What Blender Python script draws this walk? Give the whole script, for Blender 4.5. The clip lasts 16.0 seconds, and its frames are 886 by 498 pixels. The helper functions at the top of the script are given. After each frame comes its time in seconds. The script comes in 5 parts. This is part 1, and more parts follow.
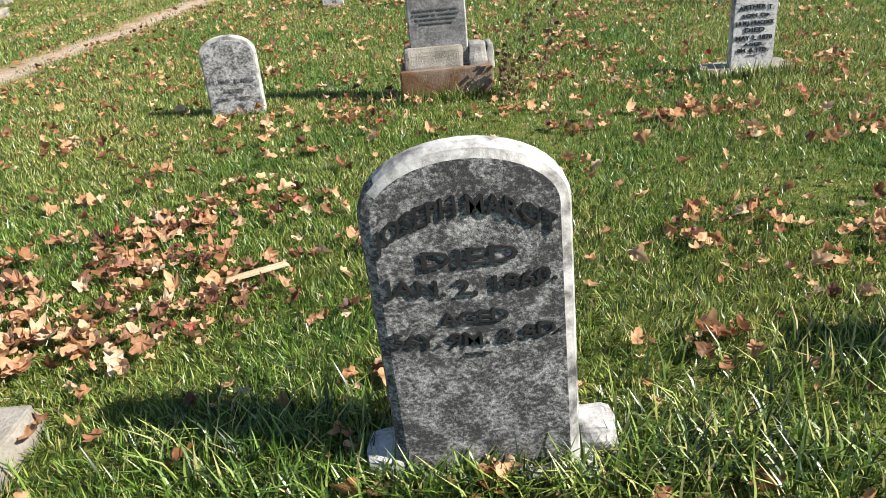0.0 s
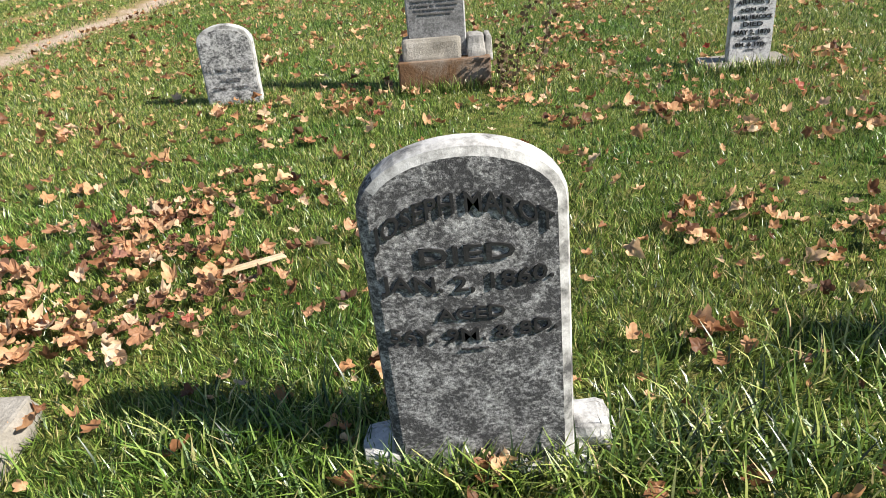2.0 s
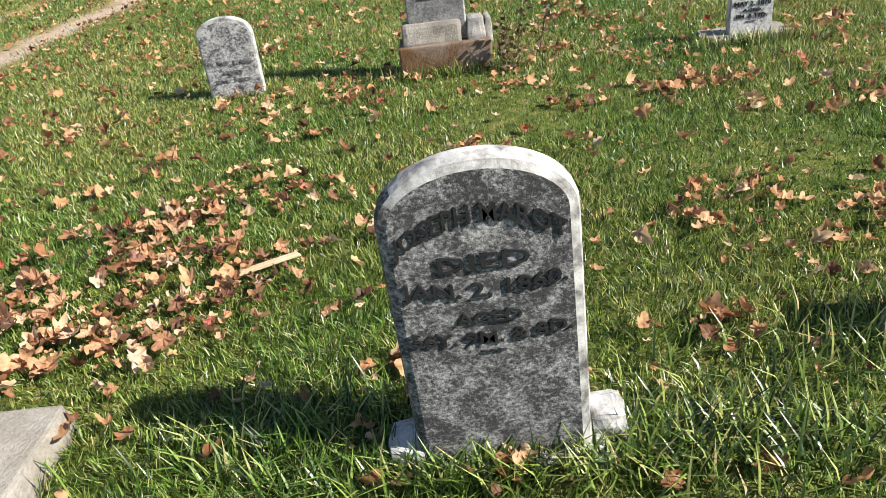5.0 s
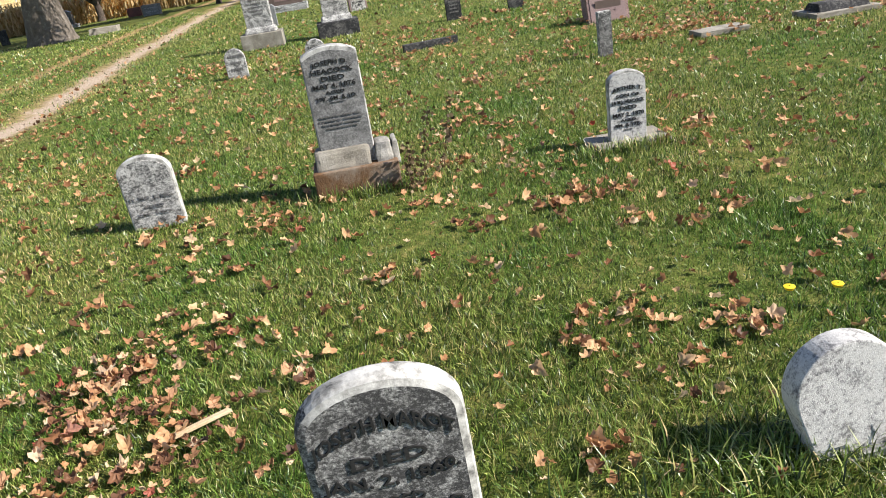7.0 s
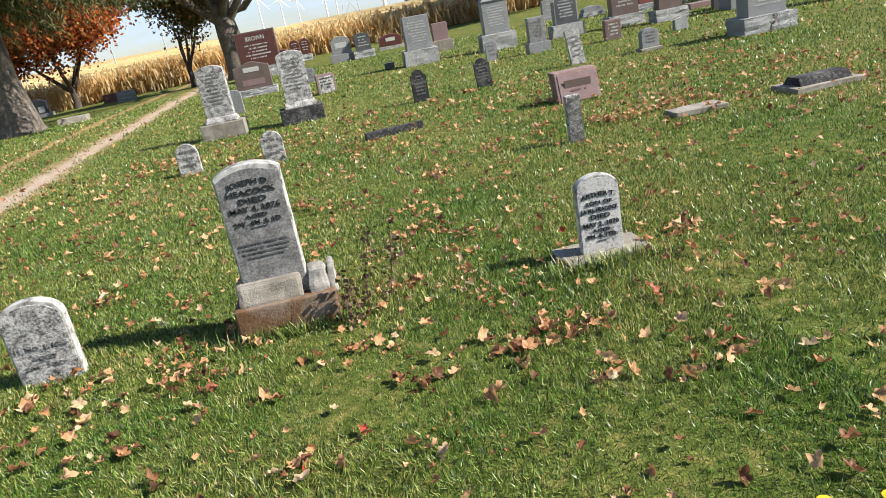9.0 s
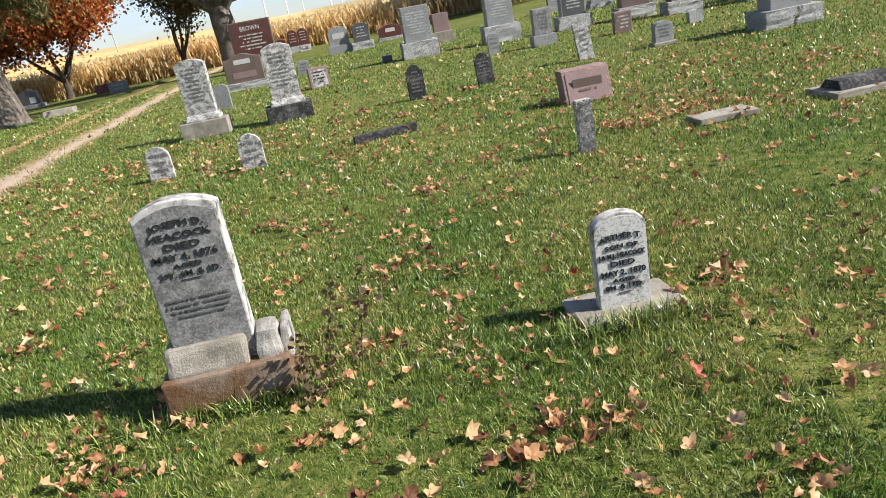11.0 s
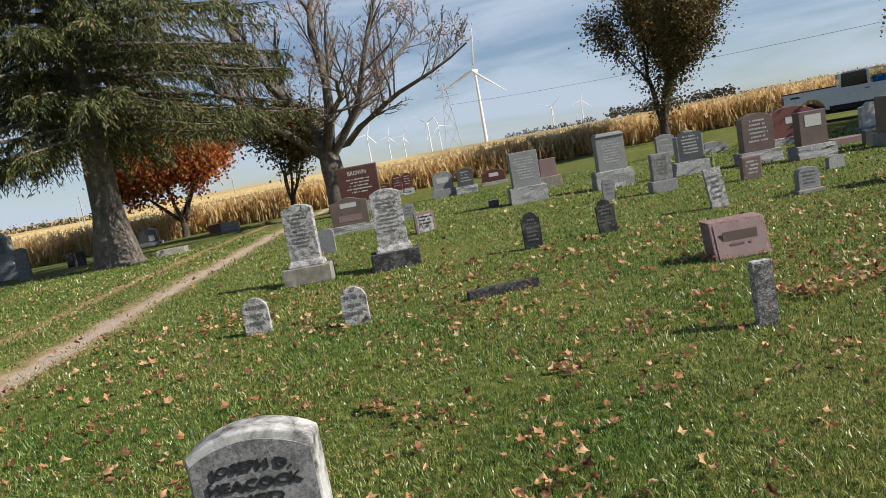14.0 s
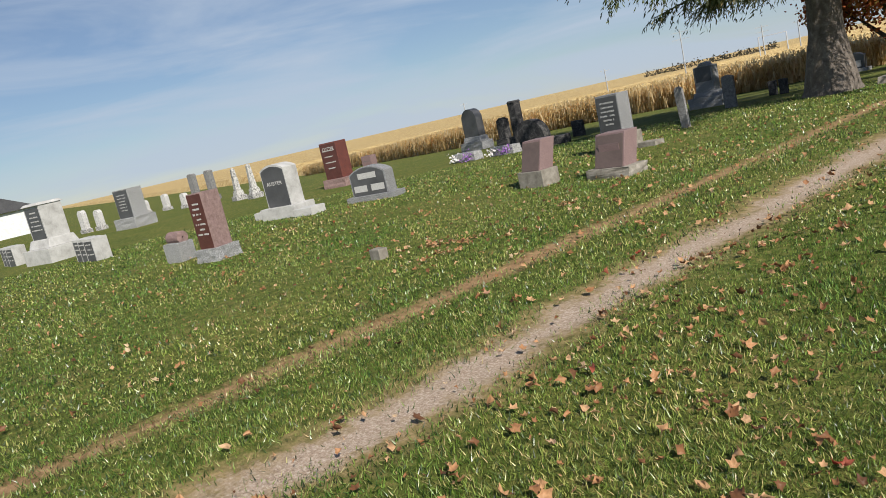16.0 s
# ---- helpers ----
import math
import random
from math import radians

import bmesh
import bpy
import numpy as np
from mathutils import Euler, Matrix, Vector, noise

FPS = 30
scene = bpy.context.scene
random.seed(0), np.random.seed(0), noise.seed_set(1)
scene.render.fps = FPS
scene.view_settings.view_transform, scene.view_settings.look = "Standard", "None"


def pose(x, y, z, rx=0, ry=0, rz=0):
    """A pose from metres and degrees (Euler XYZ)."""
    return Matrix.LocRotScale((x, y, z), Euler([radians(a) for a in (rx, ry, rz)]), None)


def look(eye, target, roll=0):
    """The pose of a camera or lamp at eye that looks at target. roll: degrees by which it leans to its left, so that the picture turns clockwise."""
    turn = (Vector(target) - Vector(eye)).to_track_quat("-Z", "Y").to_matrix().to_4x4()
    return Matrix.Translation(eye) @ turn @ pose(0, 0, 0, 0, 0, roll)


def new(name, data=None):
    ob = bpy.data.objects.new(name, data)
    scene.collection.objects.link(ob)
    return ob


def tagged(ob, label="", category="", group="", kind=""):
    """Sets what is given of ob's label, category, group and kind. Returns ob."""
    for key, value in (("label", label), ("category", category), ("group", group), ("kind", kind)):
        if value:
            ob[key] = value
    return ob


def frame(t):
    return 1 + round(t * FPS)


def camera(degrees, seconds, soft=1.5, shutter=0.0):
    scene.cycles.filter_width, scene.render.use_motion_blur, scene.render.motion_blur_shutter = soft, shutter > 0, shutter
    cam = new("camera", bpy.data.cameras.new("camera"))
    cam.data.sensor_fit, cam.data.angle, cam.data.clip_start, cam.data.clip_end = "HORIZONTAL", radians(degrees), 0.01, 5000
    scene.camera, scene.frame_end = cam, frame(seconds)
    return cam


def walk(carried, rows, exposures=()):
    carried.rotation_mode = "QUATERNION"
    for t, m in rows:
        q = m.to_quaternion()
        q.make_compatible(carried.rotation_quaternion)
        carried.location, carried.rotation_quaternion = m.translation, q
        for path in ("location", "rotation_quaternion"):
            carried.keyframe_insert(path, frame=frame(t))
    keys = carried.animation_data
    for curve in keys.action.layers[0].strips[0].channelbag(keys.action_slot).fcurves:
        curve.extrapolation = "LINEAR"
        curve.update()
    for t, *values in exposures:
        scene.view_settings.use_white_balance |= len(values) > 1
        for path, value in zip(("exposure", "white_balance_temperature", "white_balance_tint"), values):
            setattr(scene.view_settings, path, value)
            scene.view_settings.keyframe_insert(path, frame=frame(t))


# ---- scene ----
cam = camera(63.8, 16.0, soft=0.55)
PATH = [
    (0, (-0.013, 0.138, 1.143), (-0.063, 1.946, 0.287), -5.5),
    (0.5, (-0.014, 0.122, 1.146), (-0.055, 1.923, 0.276), -4.8),
    (1, (0.001, 0.128, 1.156), (-0.042, 1.928, 0.285), -4.6),
    (1.5, (-0.007, 0.135, 1.167), (-0.051, 1.936, 0.297), -4.7),
    (2, (-0.015, 0.135, 1.16), (-0.056, 1.929, 0.277), -4.9),
    (2.5, (-0.012, 0.14, 1.152), (-0.046, 1.923, 0.246), -5.2),
    (3, (-0.004, 0.142, 1.147), (-0.034, 1.92, 0.232), -5.4),
    (3.2, (-0.004, 0.147, 1.144), (-0.031, 1.923, 0.226), -5.4),
    (5.3, (-0.034, 0.116, 1.302), (-0.096, 1.867, 0.338), -7.6),
    (5.5, (-0.029, 0.094, 1.391), (-0.089, 1.839, 0.416), -7.6),
    (6, (0.0, -0.002, 1.584), (-0.032, 1.755, 0.628), -7.5),
    (6.5, (0.027, -0.064, 1.644), (0.085, 1.723, 0.749), -7.9),
    (7, (0.091, -0.004, 1.669), (0.246, 1.812, 0.845), -9.1),
    (7.5, (0.346, 0.163, 1.705), (0.539, 2.009, 0.958), -10.9),
    (8, (0.393, 0.399, 1.724), (0.624, 2.26, 1.031), -11.3),
    (8.5, (0.399, 0.62, 1.734), (0.636, 2.492, 1.071), -11.2),
    (8.7, (0.441, 0.694, 1.738), (0.67, 2.568, 1.078), -11.1),
    (10.8, (0.705, 1.619, 1.72), (0.905, 3.474, 1.002), -10.4),
    (11, (0.767, 1.719, 1.722), (0.975, 3.586, 1.036), -10.6),
    (11.5, (0.864, 1.996, 1.725), (1.141, 3.879, 1.111), -10.4),
    (12, (0.928, 2.271, 1.72), (1.247, 4.163, 1.153), -10.3),
    (12.5, (0.993, 2.427, 1.719), (1.255, 4.342, 1.205), -10.2),
    (13, (0.852, 2.545, 1.729), (1.094, 4.488, 1.325), -10.3),
    (13.5, (0.683, 2.677, 1.801), (0.896, 4.645, 1.518), -10.4),
    (14, (0.595, 2.93, 1.748), (0.628, 4.912, 1.476), -10.3),
    (14.5, (0.451, 3.219, 1.729), (0.176, 5.182, 1.46), -10.4),
    (15, (0.068, 3.399, 1.72), (-0.602, 5.263, 1.445), -10.6),
    (15.5, (-0.359, 3.459, 1.737), (-1.494, 5.073, 1.409), -11.2),
    (16, (-0.827, 3.546, 1.756), (-2.358, 4.783, 1.403), -12.9),
]
walk(cam, [(t, look(eye, target, roll)) for t, eye, target, roll in PATH], [(0.0, 1.04), (7.0, 1.0), (11.0, 1.02), (12.5, 0.95), (13.0, 0.88), (13.5, 0.60), (14.5, 0.42), (15.0, 0.4), (16.0, 0.30)])

# ---- light ----
SUN_DIR = Vector((1.0, -0.35, 0.82)).normalized()
sun_data = bpy.data.lights.new("sun", "SUN")
sun_data.energy, sun_data.angle, sun_data.color = 5.0, radians(0.55), (1.0, 0.95, 0.87)
sun = new("sun", sun_data)
sun.rotation_euler = SUN_DIR.to_track_quat("Z", "Y").to_euler()

world = bpy.data.worlds.new("sky")
scene.world = world
world.use_nodes = True
wt = world.node_tree
wt.nodes.clear()


def wn(kind, **sets):
    n = wt.nodes.new(kind)
    for k, v in sets.items():
        n.inputs[k.replace("_", " ")].default_value = v
    return n


sky = wt.nodes.new("ShaderNodeTexSky")
sky.sky_type, sky.sun_disc = "NISHITA", False
sky.sun_elevation = math.asin(SUN_DIR.z)
sky.sun_rotation = math.atan2(SUN_DIR.x, SUN_DIR.y)
sky.air_density, sky.dust_density, sky.ozone_density = 1.0, 0.0, 2.0
# thin high cloud drawn out along the wind
geo = wt.nodes.new("ShaderNodeTexCoord")
mp = wt.nodes.new("ShaderNodeMapping")
mp.inputs["Scale"].default_value = (1.6, 1.1, 9.0)
mp.inputs["Rotation"].default_value = (0.12, -0.1, 0.4)
cl = wn("ShaderNodeTexNoise", Scale=1.7, Detail=7.0, Roughness=0.55, Distortion=0.5)
ramp = wt.nodes.new("ShaderNodeValToRGB")
ramp.color_ramp.elements[0].position, ramp.color_ramp.elements[0].color = 0.40, (0.20, 0.20, 0.20, 1)
ramp.color_ramp.elements[1].position, ramp.color_ramp.elements[1].color = 0.62, (0.85, 0.85, 0.85, 1)
mix = wt.nodes.new("ShaderNodeMixRGB")
mix.inputs[2].default_value = (7.8, 9.2, 11.2, 1)
bg = wn("ShaderNodeBackground", Strength=0.050)
out = wt.nodes.new("ShaderNodeOutputWorld")
wt.links.new(geo.outputs["Generated"], mp.inputs[0])
wt.links.new(mp.outputs[0], cl.inputs["Vector"])
wt.links.new(cl.outputs["Fac"], ramp.inputs[0])
# the cloud thins out towards the deep blue overhead
sep_z = wt.nodes.new("ShaderNodeSeparateXYZ")
thin = wt.nodes.new("ShaderNodeMapRange")
thin.interpolation_type = "SMOOTHSTEP"
for k, v in (("From Min", 0.25), ("From Max", 0.75), ("To Min", 1.0), ("To Max", 0.05)):
    thin.inputs[k].default_value = v
cover = wt.nodes.new("ShaderNodeMath")
cover.operation = "MULTIPLY"
blue = wt.nodes.new("ShaderNodeMixRGB")
blue.blend_type = "MULTIPLY"
blue.inputs[0].default_value, blue.inputs[2].default_value = 1.0, (0.84, 0.97, 1.16, 1)
wt.links.new(geo.outputs["Generated"], sep_z.inputs[0])
wt.links.new(sep_z.outputs[2], thin.inputs["Value"])
wt.links.new(ramp.outputs[0], cover.inputs[0])
wt.links.new(thin.outputs[0], cover.inputs[1])
wt.links.new(cover.outputs[0], mix.inputs[0])
wt.links.new(sky.outputs[0], blue.inputs[1])
wt.links.new(blue.outputs[0], mix.inputs[1])
wt.links.new(mix.outputs[0], bg.inputs[0])
wt.links.new(bg.outputs[0], out.inputs[0])


# ---- materials ----
def nodes_of(name):
    m = bpy.data.materials.new(name)
    m.use_nodes = True
    t = m.node_tree
    return m, t, t.nodes["Principled BSDF"]


def noise_node(t, scale, detail=5.0, rough=0.6, vec=None, distort=0.0):
    n = t.nodes.new("ShaderNodeTexNoise")
    n.inputs["Scale"].default_value, n.inputs["Detail"].default_value = scale, detail
    n.inputs["Roughness"].default_value, n.inputs["Distortion"].default_value = rough, distort
    if vec:
        t.links.new(vec, n.inputs["Vector"])
    return n.outputs["Fac"]


def ramp_node(t, fac, stops):
    r = t.nodes.new("ShaderNodeValToRGB")
    e = r.color_ramp.elements
    while len(e) < len(stops):
        e.new(0.5)
    for el, (p, c) in zip(e, stops):
        el.position = p
        el.color = (*c, 1) if len(c) == 3 else c
    t.links.new(fac, r.inputs[0])
    return r.outputs[0]


def mix_node(t, fac, a, b, mode="MIX"):
    m = t.nodes.new("ShaderNodeMixRGB")
    m.blend_type = mode
    for i, v in enumerate((fac, a, b)):
        if isinstance(v, (int, float)):
            m.inputs[i].default_value = v
        elif isinstance(v, tuple):
            m.inputs[i].default_value = (*v, 1)
        else:
            t.links.new(v, m.inputs[i])
    return m.outputs[0]


def bump_node(t, p, fac, strength, dist=0.01):
    b = t.nodes.new("ShaderNodeBump")
    b.inputs["Strength"].default_value, b.inputs["Distance"].default_value = strength, dist
    t.links.new(fac, b.inputs["Height"])
    t.links.new(b.outputs[0], p.inputs["Normal"])


def position(t):
    return t.nodes.new("ShaderNodeNewGeometry").outputs["Position"]


def surface(name, stops, big=4.0, fine=60.0, rough=0.8, bump=0.4, speck=None, metal=0.0, spec=0.3, dist=0.006):
    """Two scales of noise: stops are the colours over the coarse one; speck (colour, amount) the grains of the fine one."""
    m, t, p = nodes_of(name)
    v = position(t)
    a = noise_node(t, big, 8.0, 0.68, v, 0.3)
    c = ramp_node(t, a, stops)
    f = noise_node(t, fine, 3.0, 0.7, v)
    if speck:
        g = ramp_node(t, f, [(0.5 - speck[1] * 0.5, (0, 0, 0)), (0.62, (1, 1, 1))])
        c = mix_node(t, g, speck[0], c)
    else:
        g = ramp_node(t, f, [(0.3, (0.78, 0.78, 0.78)), (0.7, (1.12, 1.12, 1.12))])
        c = mix_node(t, 0.8, c, g, "MULTIPLY")
    t.links.new(c, p.inputs["Base Color"])
    p.inputs["Roughness"].default_value, p.inputs["Metallic"].default_value = rough, metal
    p.inputs["Specular IOR Level"].default_value = spec
    bump_node(t, p, f, bump, dist)
    return m


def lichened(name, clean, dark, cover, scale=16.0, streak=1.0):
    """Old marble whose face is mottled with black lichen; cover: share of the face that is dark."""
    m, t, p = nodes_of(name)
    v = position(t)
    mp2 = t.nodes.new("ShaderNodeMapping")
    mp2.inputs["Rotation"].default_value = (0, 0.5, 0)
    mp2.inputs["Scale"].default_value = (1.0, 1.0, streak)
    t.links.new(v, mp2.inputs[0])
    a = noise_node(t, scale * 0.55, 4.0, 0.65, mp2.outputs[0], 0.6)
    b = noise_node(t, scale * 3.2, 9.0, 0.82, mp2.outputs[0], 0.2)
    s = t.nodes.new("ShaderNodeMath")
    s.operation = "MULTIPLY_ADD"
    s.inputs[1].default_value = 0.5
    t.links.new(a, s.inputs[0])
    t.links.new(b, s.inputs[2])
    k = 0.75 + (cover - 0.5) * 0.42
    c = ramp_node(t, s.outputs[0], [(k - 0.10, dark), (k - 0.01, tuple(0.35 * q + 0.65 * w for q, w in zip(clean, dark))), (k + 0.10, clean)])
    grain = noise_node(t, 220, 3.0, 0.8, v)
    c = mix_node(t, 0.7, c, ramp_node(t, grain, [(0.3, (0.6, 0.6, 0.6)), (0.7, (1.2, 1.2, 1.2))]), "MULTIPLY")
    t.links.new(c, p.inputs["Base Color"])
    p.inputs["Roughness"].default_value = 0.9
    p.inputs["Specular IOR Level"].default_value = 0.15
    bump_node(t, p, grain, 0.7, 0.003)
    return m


MARBLE = surface("white_marble", [(0.36, (0.08, 0.078, 0.075)), (0.45, (0.30, 0.29, 0.27)), (0.54, (0.50, 0.485, 0.46)), (0.7, (0.64, 0.625, 0.60))], 11, 120, 0.8, 0.25)
MARBLE_FACE = lichened("lichened_or_shaded_marble", (0.55, 0.535, 0.515), (0.062, 0.06, 0.06), 0.64, 26, 1.3)
MARBLE_GREY_OR_SHADE = lichened("greyed_or_shaded_marble", (0.33, 0.322, 0.315), (0.12, 0.117, 0.115), 0.50, 22, 1.0)
MARBLE_PALE = lichened("pale_marble", (0.62, 0.60, 0.58), (0.11, 0.105, 0.11), 0.30, 20, 1.0)
MARBLE_DIRTY = lichened("dirty_marble", (0.62, 0.60, 0.575), (0.06, 0.06, 0.06), 0.48, 20, 1.2)
BLACKENED_OR_SHADED = lichened("blackened_or_shaded_stone", (0.20, 0.19, 0.18), (0.03, 0.03, 0.032), 0.66, 9)
# near-black, for letters that stand proud of the stone
LETTERS_DARK = surface("near_black_letters", [(0.3, (0.012, 0.012, 0.012)), (0.7, (0.032, 0.031, 0.03))], 20, 120, 0.9, 0.3)
CARVED_SOFT = surface("worn_letters", [(0.3, (0.09, 0.085, 0.085)), (0.7, (0.22, 0.21, 0.2))], 20, 120, 0.9, 0.3)
SANDSTONE = surface("rusty_sandstone", [(0.3, (0.085, 0.055, 0.04)), (0.48, (0.15, 0.08, 0.038)), (0.66, (0.24, 0.19, 0.15))], 3.5, 70, 0.95, 0.9)
LIMESTONE = surface("grey_limestone", [(0.3, (0.16, 0.15, 0.135)), (0.5, (0.29, 0.275, 0.25)), (0.7, (0.48, 0.45, 0.41))], 6, 80, 0.9, 0.7)
GRANITE = surface("grey_granite", [(0.3, (0.35, 0.35, 0.35)), (0.7, (0.47, 0.47, 0.465))], 2, 260, 0.55, 0.1, ((0.10, 0.10, 0.105), 0.12), spec=0.4)
GRANITE_ROCK = surface("rock_faced_granite", [(0.3, (0.42, 0.42, 0.415)), (0.7, (0.66, 0.66, 0.645))], 9, 60, 0.85, 1.0, ((0.16, 0.16, 0.16), 0.1), dist=0.02)
GRANITE_DARK_OR_SHADE = surface("dark_granite_or_shade", [(0.3, (0.055, 0.055, 0.058)), (0.7, (0.10, 0.10, 0.105))], 2, 240, 0.35, 0.05, spec=0.5)
PINK = surface("pink_granite", [(0.3, (0.23, 0.15, 0.14)), (0.7, (0.34, 0.235, 0.215))], 3, 240, 0.6, 0.1, ((0.16, 0.11, 0.11), 0.16))
PINK_ROCK = surface("rough_pink_granite", [(0.3, (0.19, 0.12, 0.11)), (0.7, (0.36, 0.25, 0.23))], 12, 60, 0.9, 0.9, dist=0.02)
RED = surface("red_granite", [(0.3, (0.20, 0.055, 0.038)), (0.7, (0.30, 0.09, 0.06))], 3, 240, 0.45, 0.06, ((0.07, 0.03, 0.03), 0.12), spec=0.45)
RED_FACE = surface("polished_red_granite", [(0.3, (0.075, 0.028, 0.026)), (0.7, (0.115, 0.045, 0.04))], 3, 240, 0.2, 0.03, spec=0.5)
BROWN = surface("brown_granite", [(0.3, (0.105, 0.075, 0.065)), (0.7, (0.16, 0.115, 0.10))], 3, 240, 0.4, 0.05, spec=0.45)
CUT = surface("pale_cut_letters", [(0.3, (0.38, 0.37, 0.36)), (0.7, (0.52, 0.51, 0.49))], 30, 120, 0.85, 0.2)
# pale for the sides the sun strikes: its light is put into the colour
SUNLIT_STONE = surface("sunlit_pale_stone", [(0.3, (0.33, 0.32, 0.30)), (0.5, (0.46, 0.45, 0.43)), (0.7, (0.55, 0.54, 0.52))], 3, 70, 0.85, 0.4)
CONCRETE = surface("old_concrete", [(0.3, (0.15, 0.13, 0.105)), (0.5, (0.26, 0.235, 0.195)), (0.7, (0.38, 0.35, 0.305))], 5, 90, 0.95, 0.8)
BARK = surface("bark", [(0.3, (0.085, 0.07, 0.058)), (0.55, (0.19, 0.16, 0.135)), (0.7, (0.32, 0.285, 0.25))], 5, 30, 0.95, 1.0, dist=0.04)
BARK_DARK = surface("dark_bark", [(0.3, (0.045, 0.035, 0.028)), (0.7, (0.115, 0.09, 0.075))], 5, 25, 0.95, 1.0, dist=0.03)
WOOD = surface("bleached_wood", [(0.3, (0.40, 0.30, 0.18)), (0.7, (0.58, 0.46, 0.30))], 12, 90, 0.85, 0.4)
TRUCK_PAINT = surface("white_truck_paint", [(0.3, (0.74, 0.75, 0.77)), (0.7, (0.80, 0.81, 0.83))], 1, 20, 0.3, 0.0, spec=0.5)
BLACK = surface("black_plastic", [(0.3, (0.012, 0.012, 0.013)), (0.7, (0.025, 0.025, 0.026))], 5, 60, 0.6, 0.1)
RUBBER = surface("tyre_rubber", [(0.3, (0.018, 0.018, 0.018)), (0.7, (0.032, 0.031, 0.03))], 9, 60, 0.85, 0.3)
STEEL = surface("grey_metal", [(0.3, (0.40, 0.41, 0.42)), (0.7, (0.52, 0.53, 0.54))], 3, 40, 0.4, 0.05, metal=0.8)
TOWER_WHITE = surface("turbine_white", [(0.3, (0.74, 0.75, 0.76)), (0.7, (0.80, 0.80, 0.80))], 0.05, 2, 0.5, 0.0)
LATTICE = surface("galvanised_lattice", [(0.3, (0.34, 0.36, 0.38)), (0.7, (0.44, 0.46, 0.48))], 0.2, 3, 0.6, 0.0)
TAILRED = surface("tail_lamp_red", [(0.3, (0.35, 0.02, 0.02)), (0.7, (0.45, 0.03, 0.03))], 5, 40, 0.25, 0.0)
BLUE = surface("blue_cloth", [(0.3, (0.02, 0.17, 0.50)), (0.7, (0.04, 0.27, 0.65))], 8, 60, 0.9, 0.3)
SIDING = surface("white_siding", [(0.3, (0.68, 0.68, 0.67)), (0.7, (0.80, 0.80, 0.79))], 0.6, 4, 0.7, 0.1)
ROOFING = surface("dark_roofing", [(0.3, (0.05, 0.05, 0.055)), (0.7, (0.10, 0.10, 0.105))], 0.6, 6, 0.85, 0.3)
PETAL_W = surface("white_silk_petals", [(0.3, (0.62, 0.60, 0.58)), (0.7, (0.82, 0.78, 0.76))], 20, 80, 0.8, 0.3)
PETAL_R = surface("red_silk_petals", [(0.3, (0.35, 0.03, 0.05)), (0.7, (0.55, 0.08, 0.10))], 20, 80, 0.8, 0.3)
PETAL_V = surface("purple_silk_petals", [(0.3, (0.20, 0.08, 0.35)), (0.7, (0.45, 0.25, 0.55))], 20, 80, 0.8, 0.3)
PETAL_Y = surface("yellow_petals", [(0.3, (0.75, 0.50, 0.02)), (0.7, (0.85, 0.62, 0.03))], 20, 80, 0.8, 0.2)

m_glass, gt, gp = nodes_of("tinted_glass")
gp.inputs["Base Color"].default_value = (0.02, 0.022, 0.025, 1)
gp.inputs["Roughness"].default_value = 0.06
GLASS_DARK = m_glass
m_clear, gt, gp = nodes_of("window_glass")
gp.inputs["Base Color"].default_value = (0.75, 0.8, 0.8, 1)
gp.inputs["Roughness"].default_value, gp.inputs["Transmission Weight"].default_value, gp.inputs["IOR"].default_value = 0.02, 1.0, 1.05
GLASS_CLEAR = m_clear


def leafy(name, stops, by="island", trans=0.35, rough=0.6, big=0.0, bigmix=((1, 1, 1), (1, 1, 1)), fleck=40, gloss=0.25):
    """Leaves and blades: one colour each out of the stops, thin enough to let some light through."""
    m, t, p = nodes_of(name)
    if by == "island":
        r = t.nodes.new("ShaderNodeNewGeometry").outputs["Random Per Island"]
    else:
        r = t.nodes.new("ShaderNodeObjectInfo").outputs["Random"]
    c = ramp_node(t, r, stops)
    v = position(t)
    if big:
        b = noise_node(t, big, 4.0, 0.6, v)
        c = mix_node(t, 1.0, c, ramp_node(t, b, [(0.38, bigmix[0]), (0.62, bigmix[1])]), "MULTIPLY")
    f = noise_node(t, fleck, 4.0, 0.7, v)
    c = mix_node(t, 0.9, c, ramp_node(t, f, [(0.3, (0.72, 0.70, 0.68)), (0.7, (1.15, 1.15, 1.15))]), "MULTIPLY")
    t.links.new(c, p.inputs["Base Color"])
    p.inputs["Roughness"].default_value = rough
    p.inputs["Specular IOR Level"].default_value = gloss
    tr = t.nodes.new("ShaderNodeBsdfTranslucent")
    t.links.new(c, tr.inputs["Color"])
    ms = t.nodes.new("ShaderNodeMixShader")
    ms.inputs[0].default_value = trans
    o = t.nodes["Material Output"]
    t.links.new(p.outputs[0], ms.inputs[1])
    t.links.new(tr.outputs[0], ms.inputs[2])
    t.links.new(ms.outputs[0], o.inputs[0])
    return m


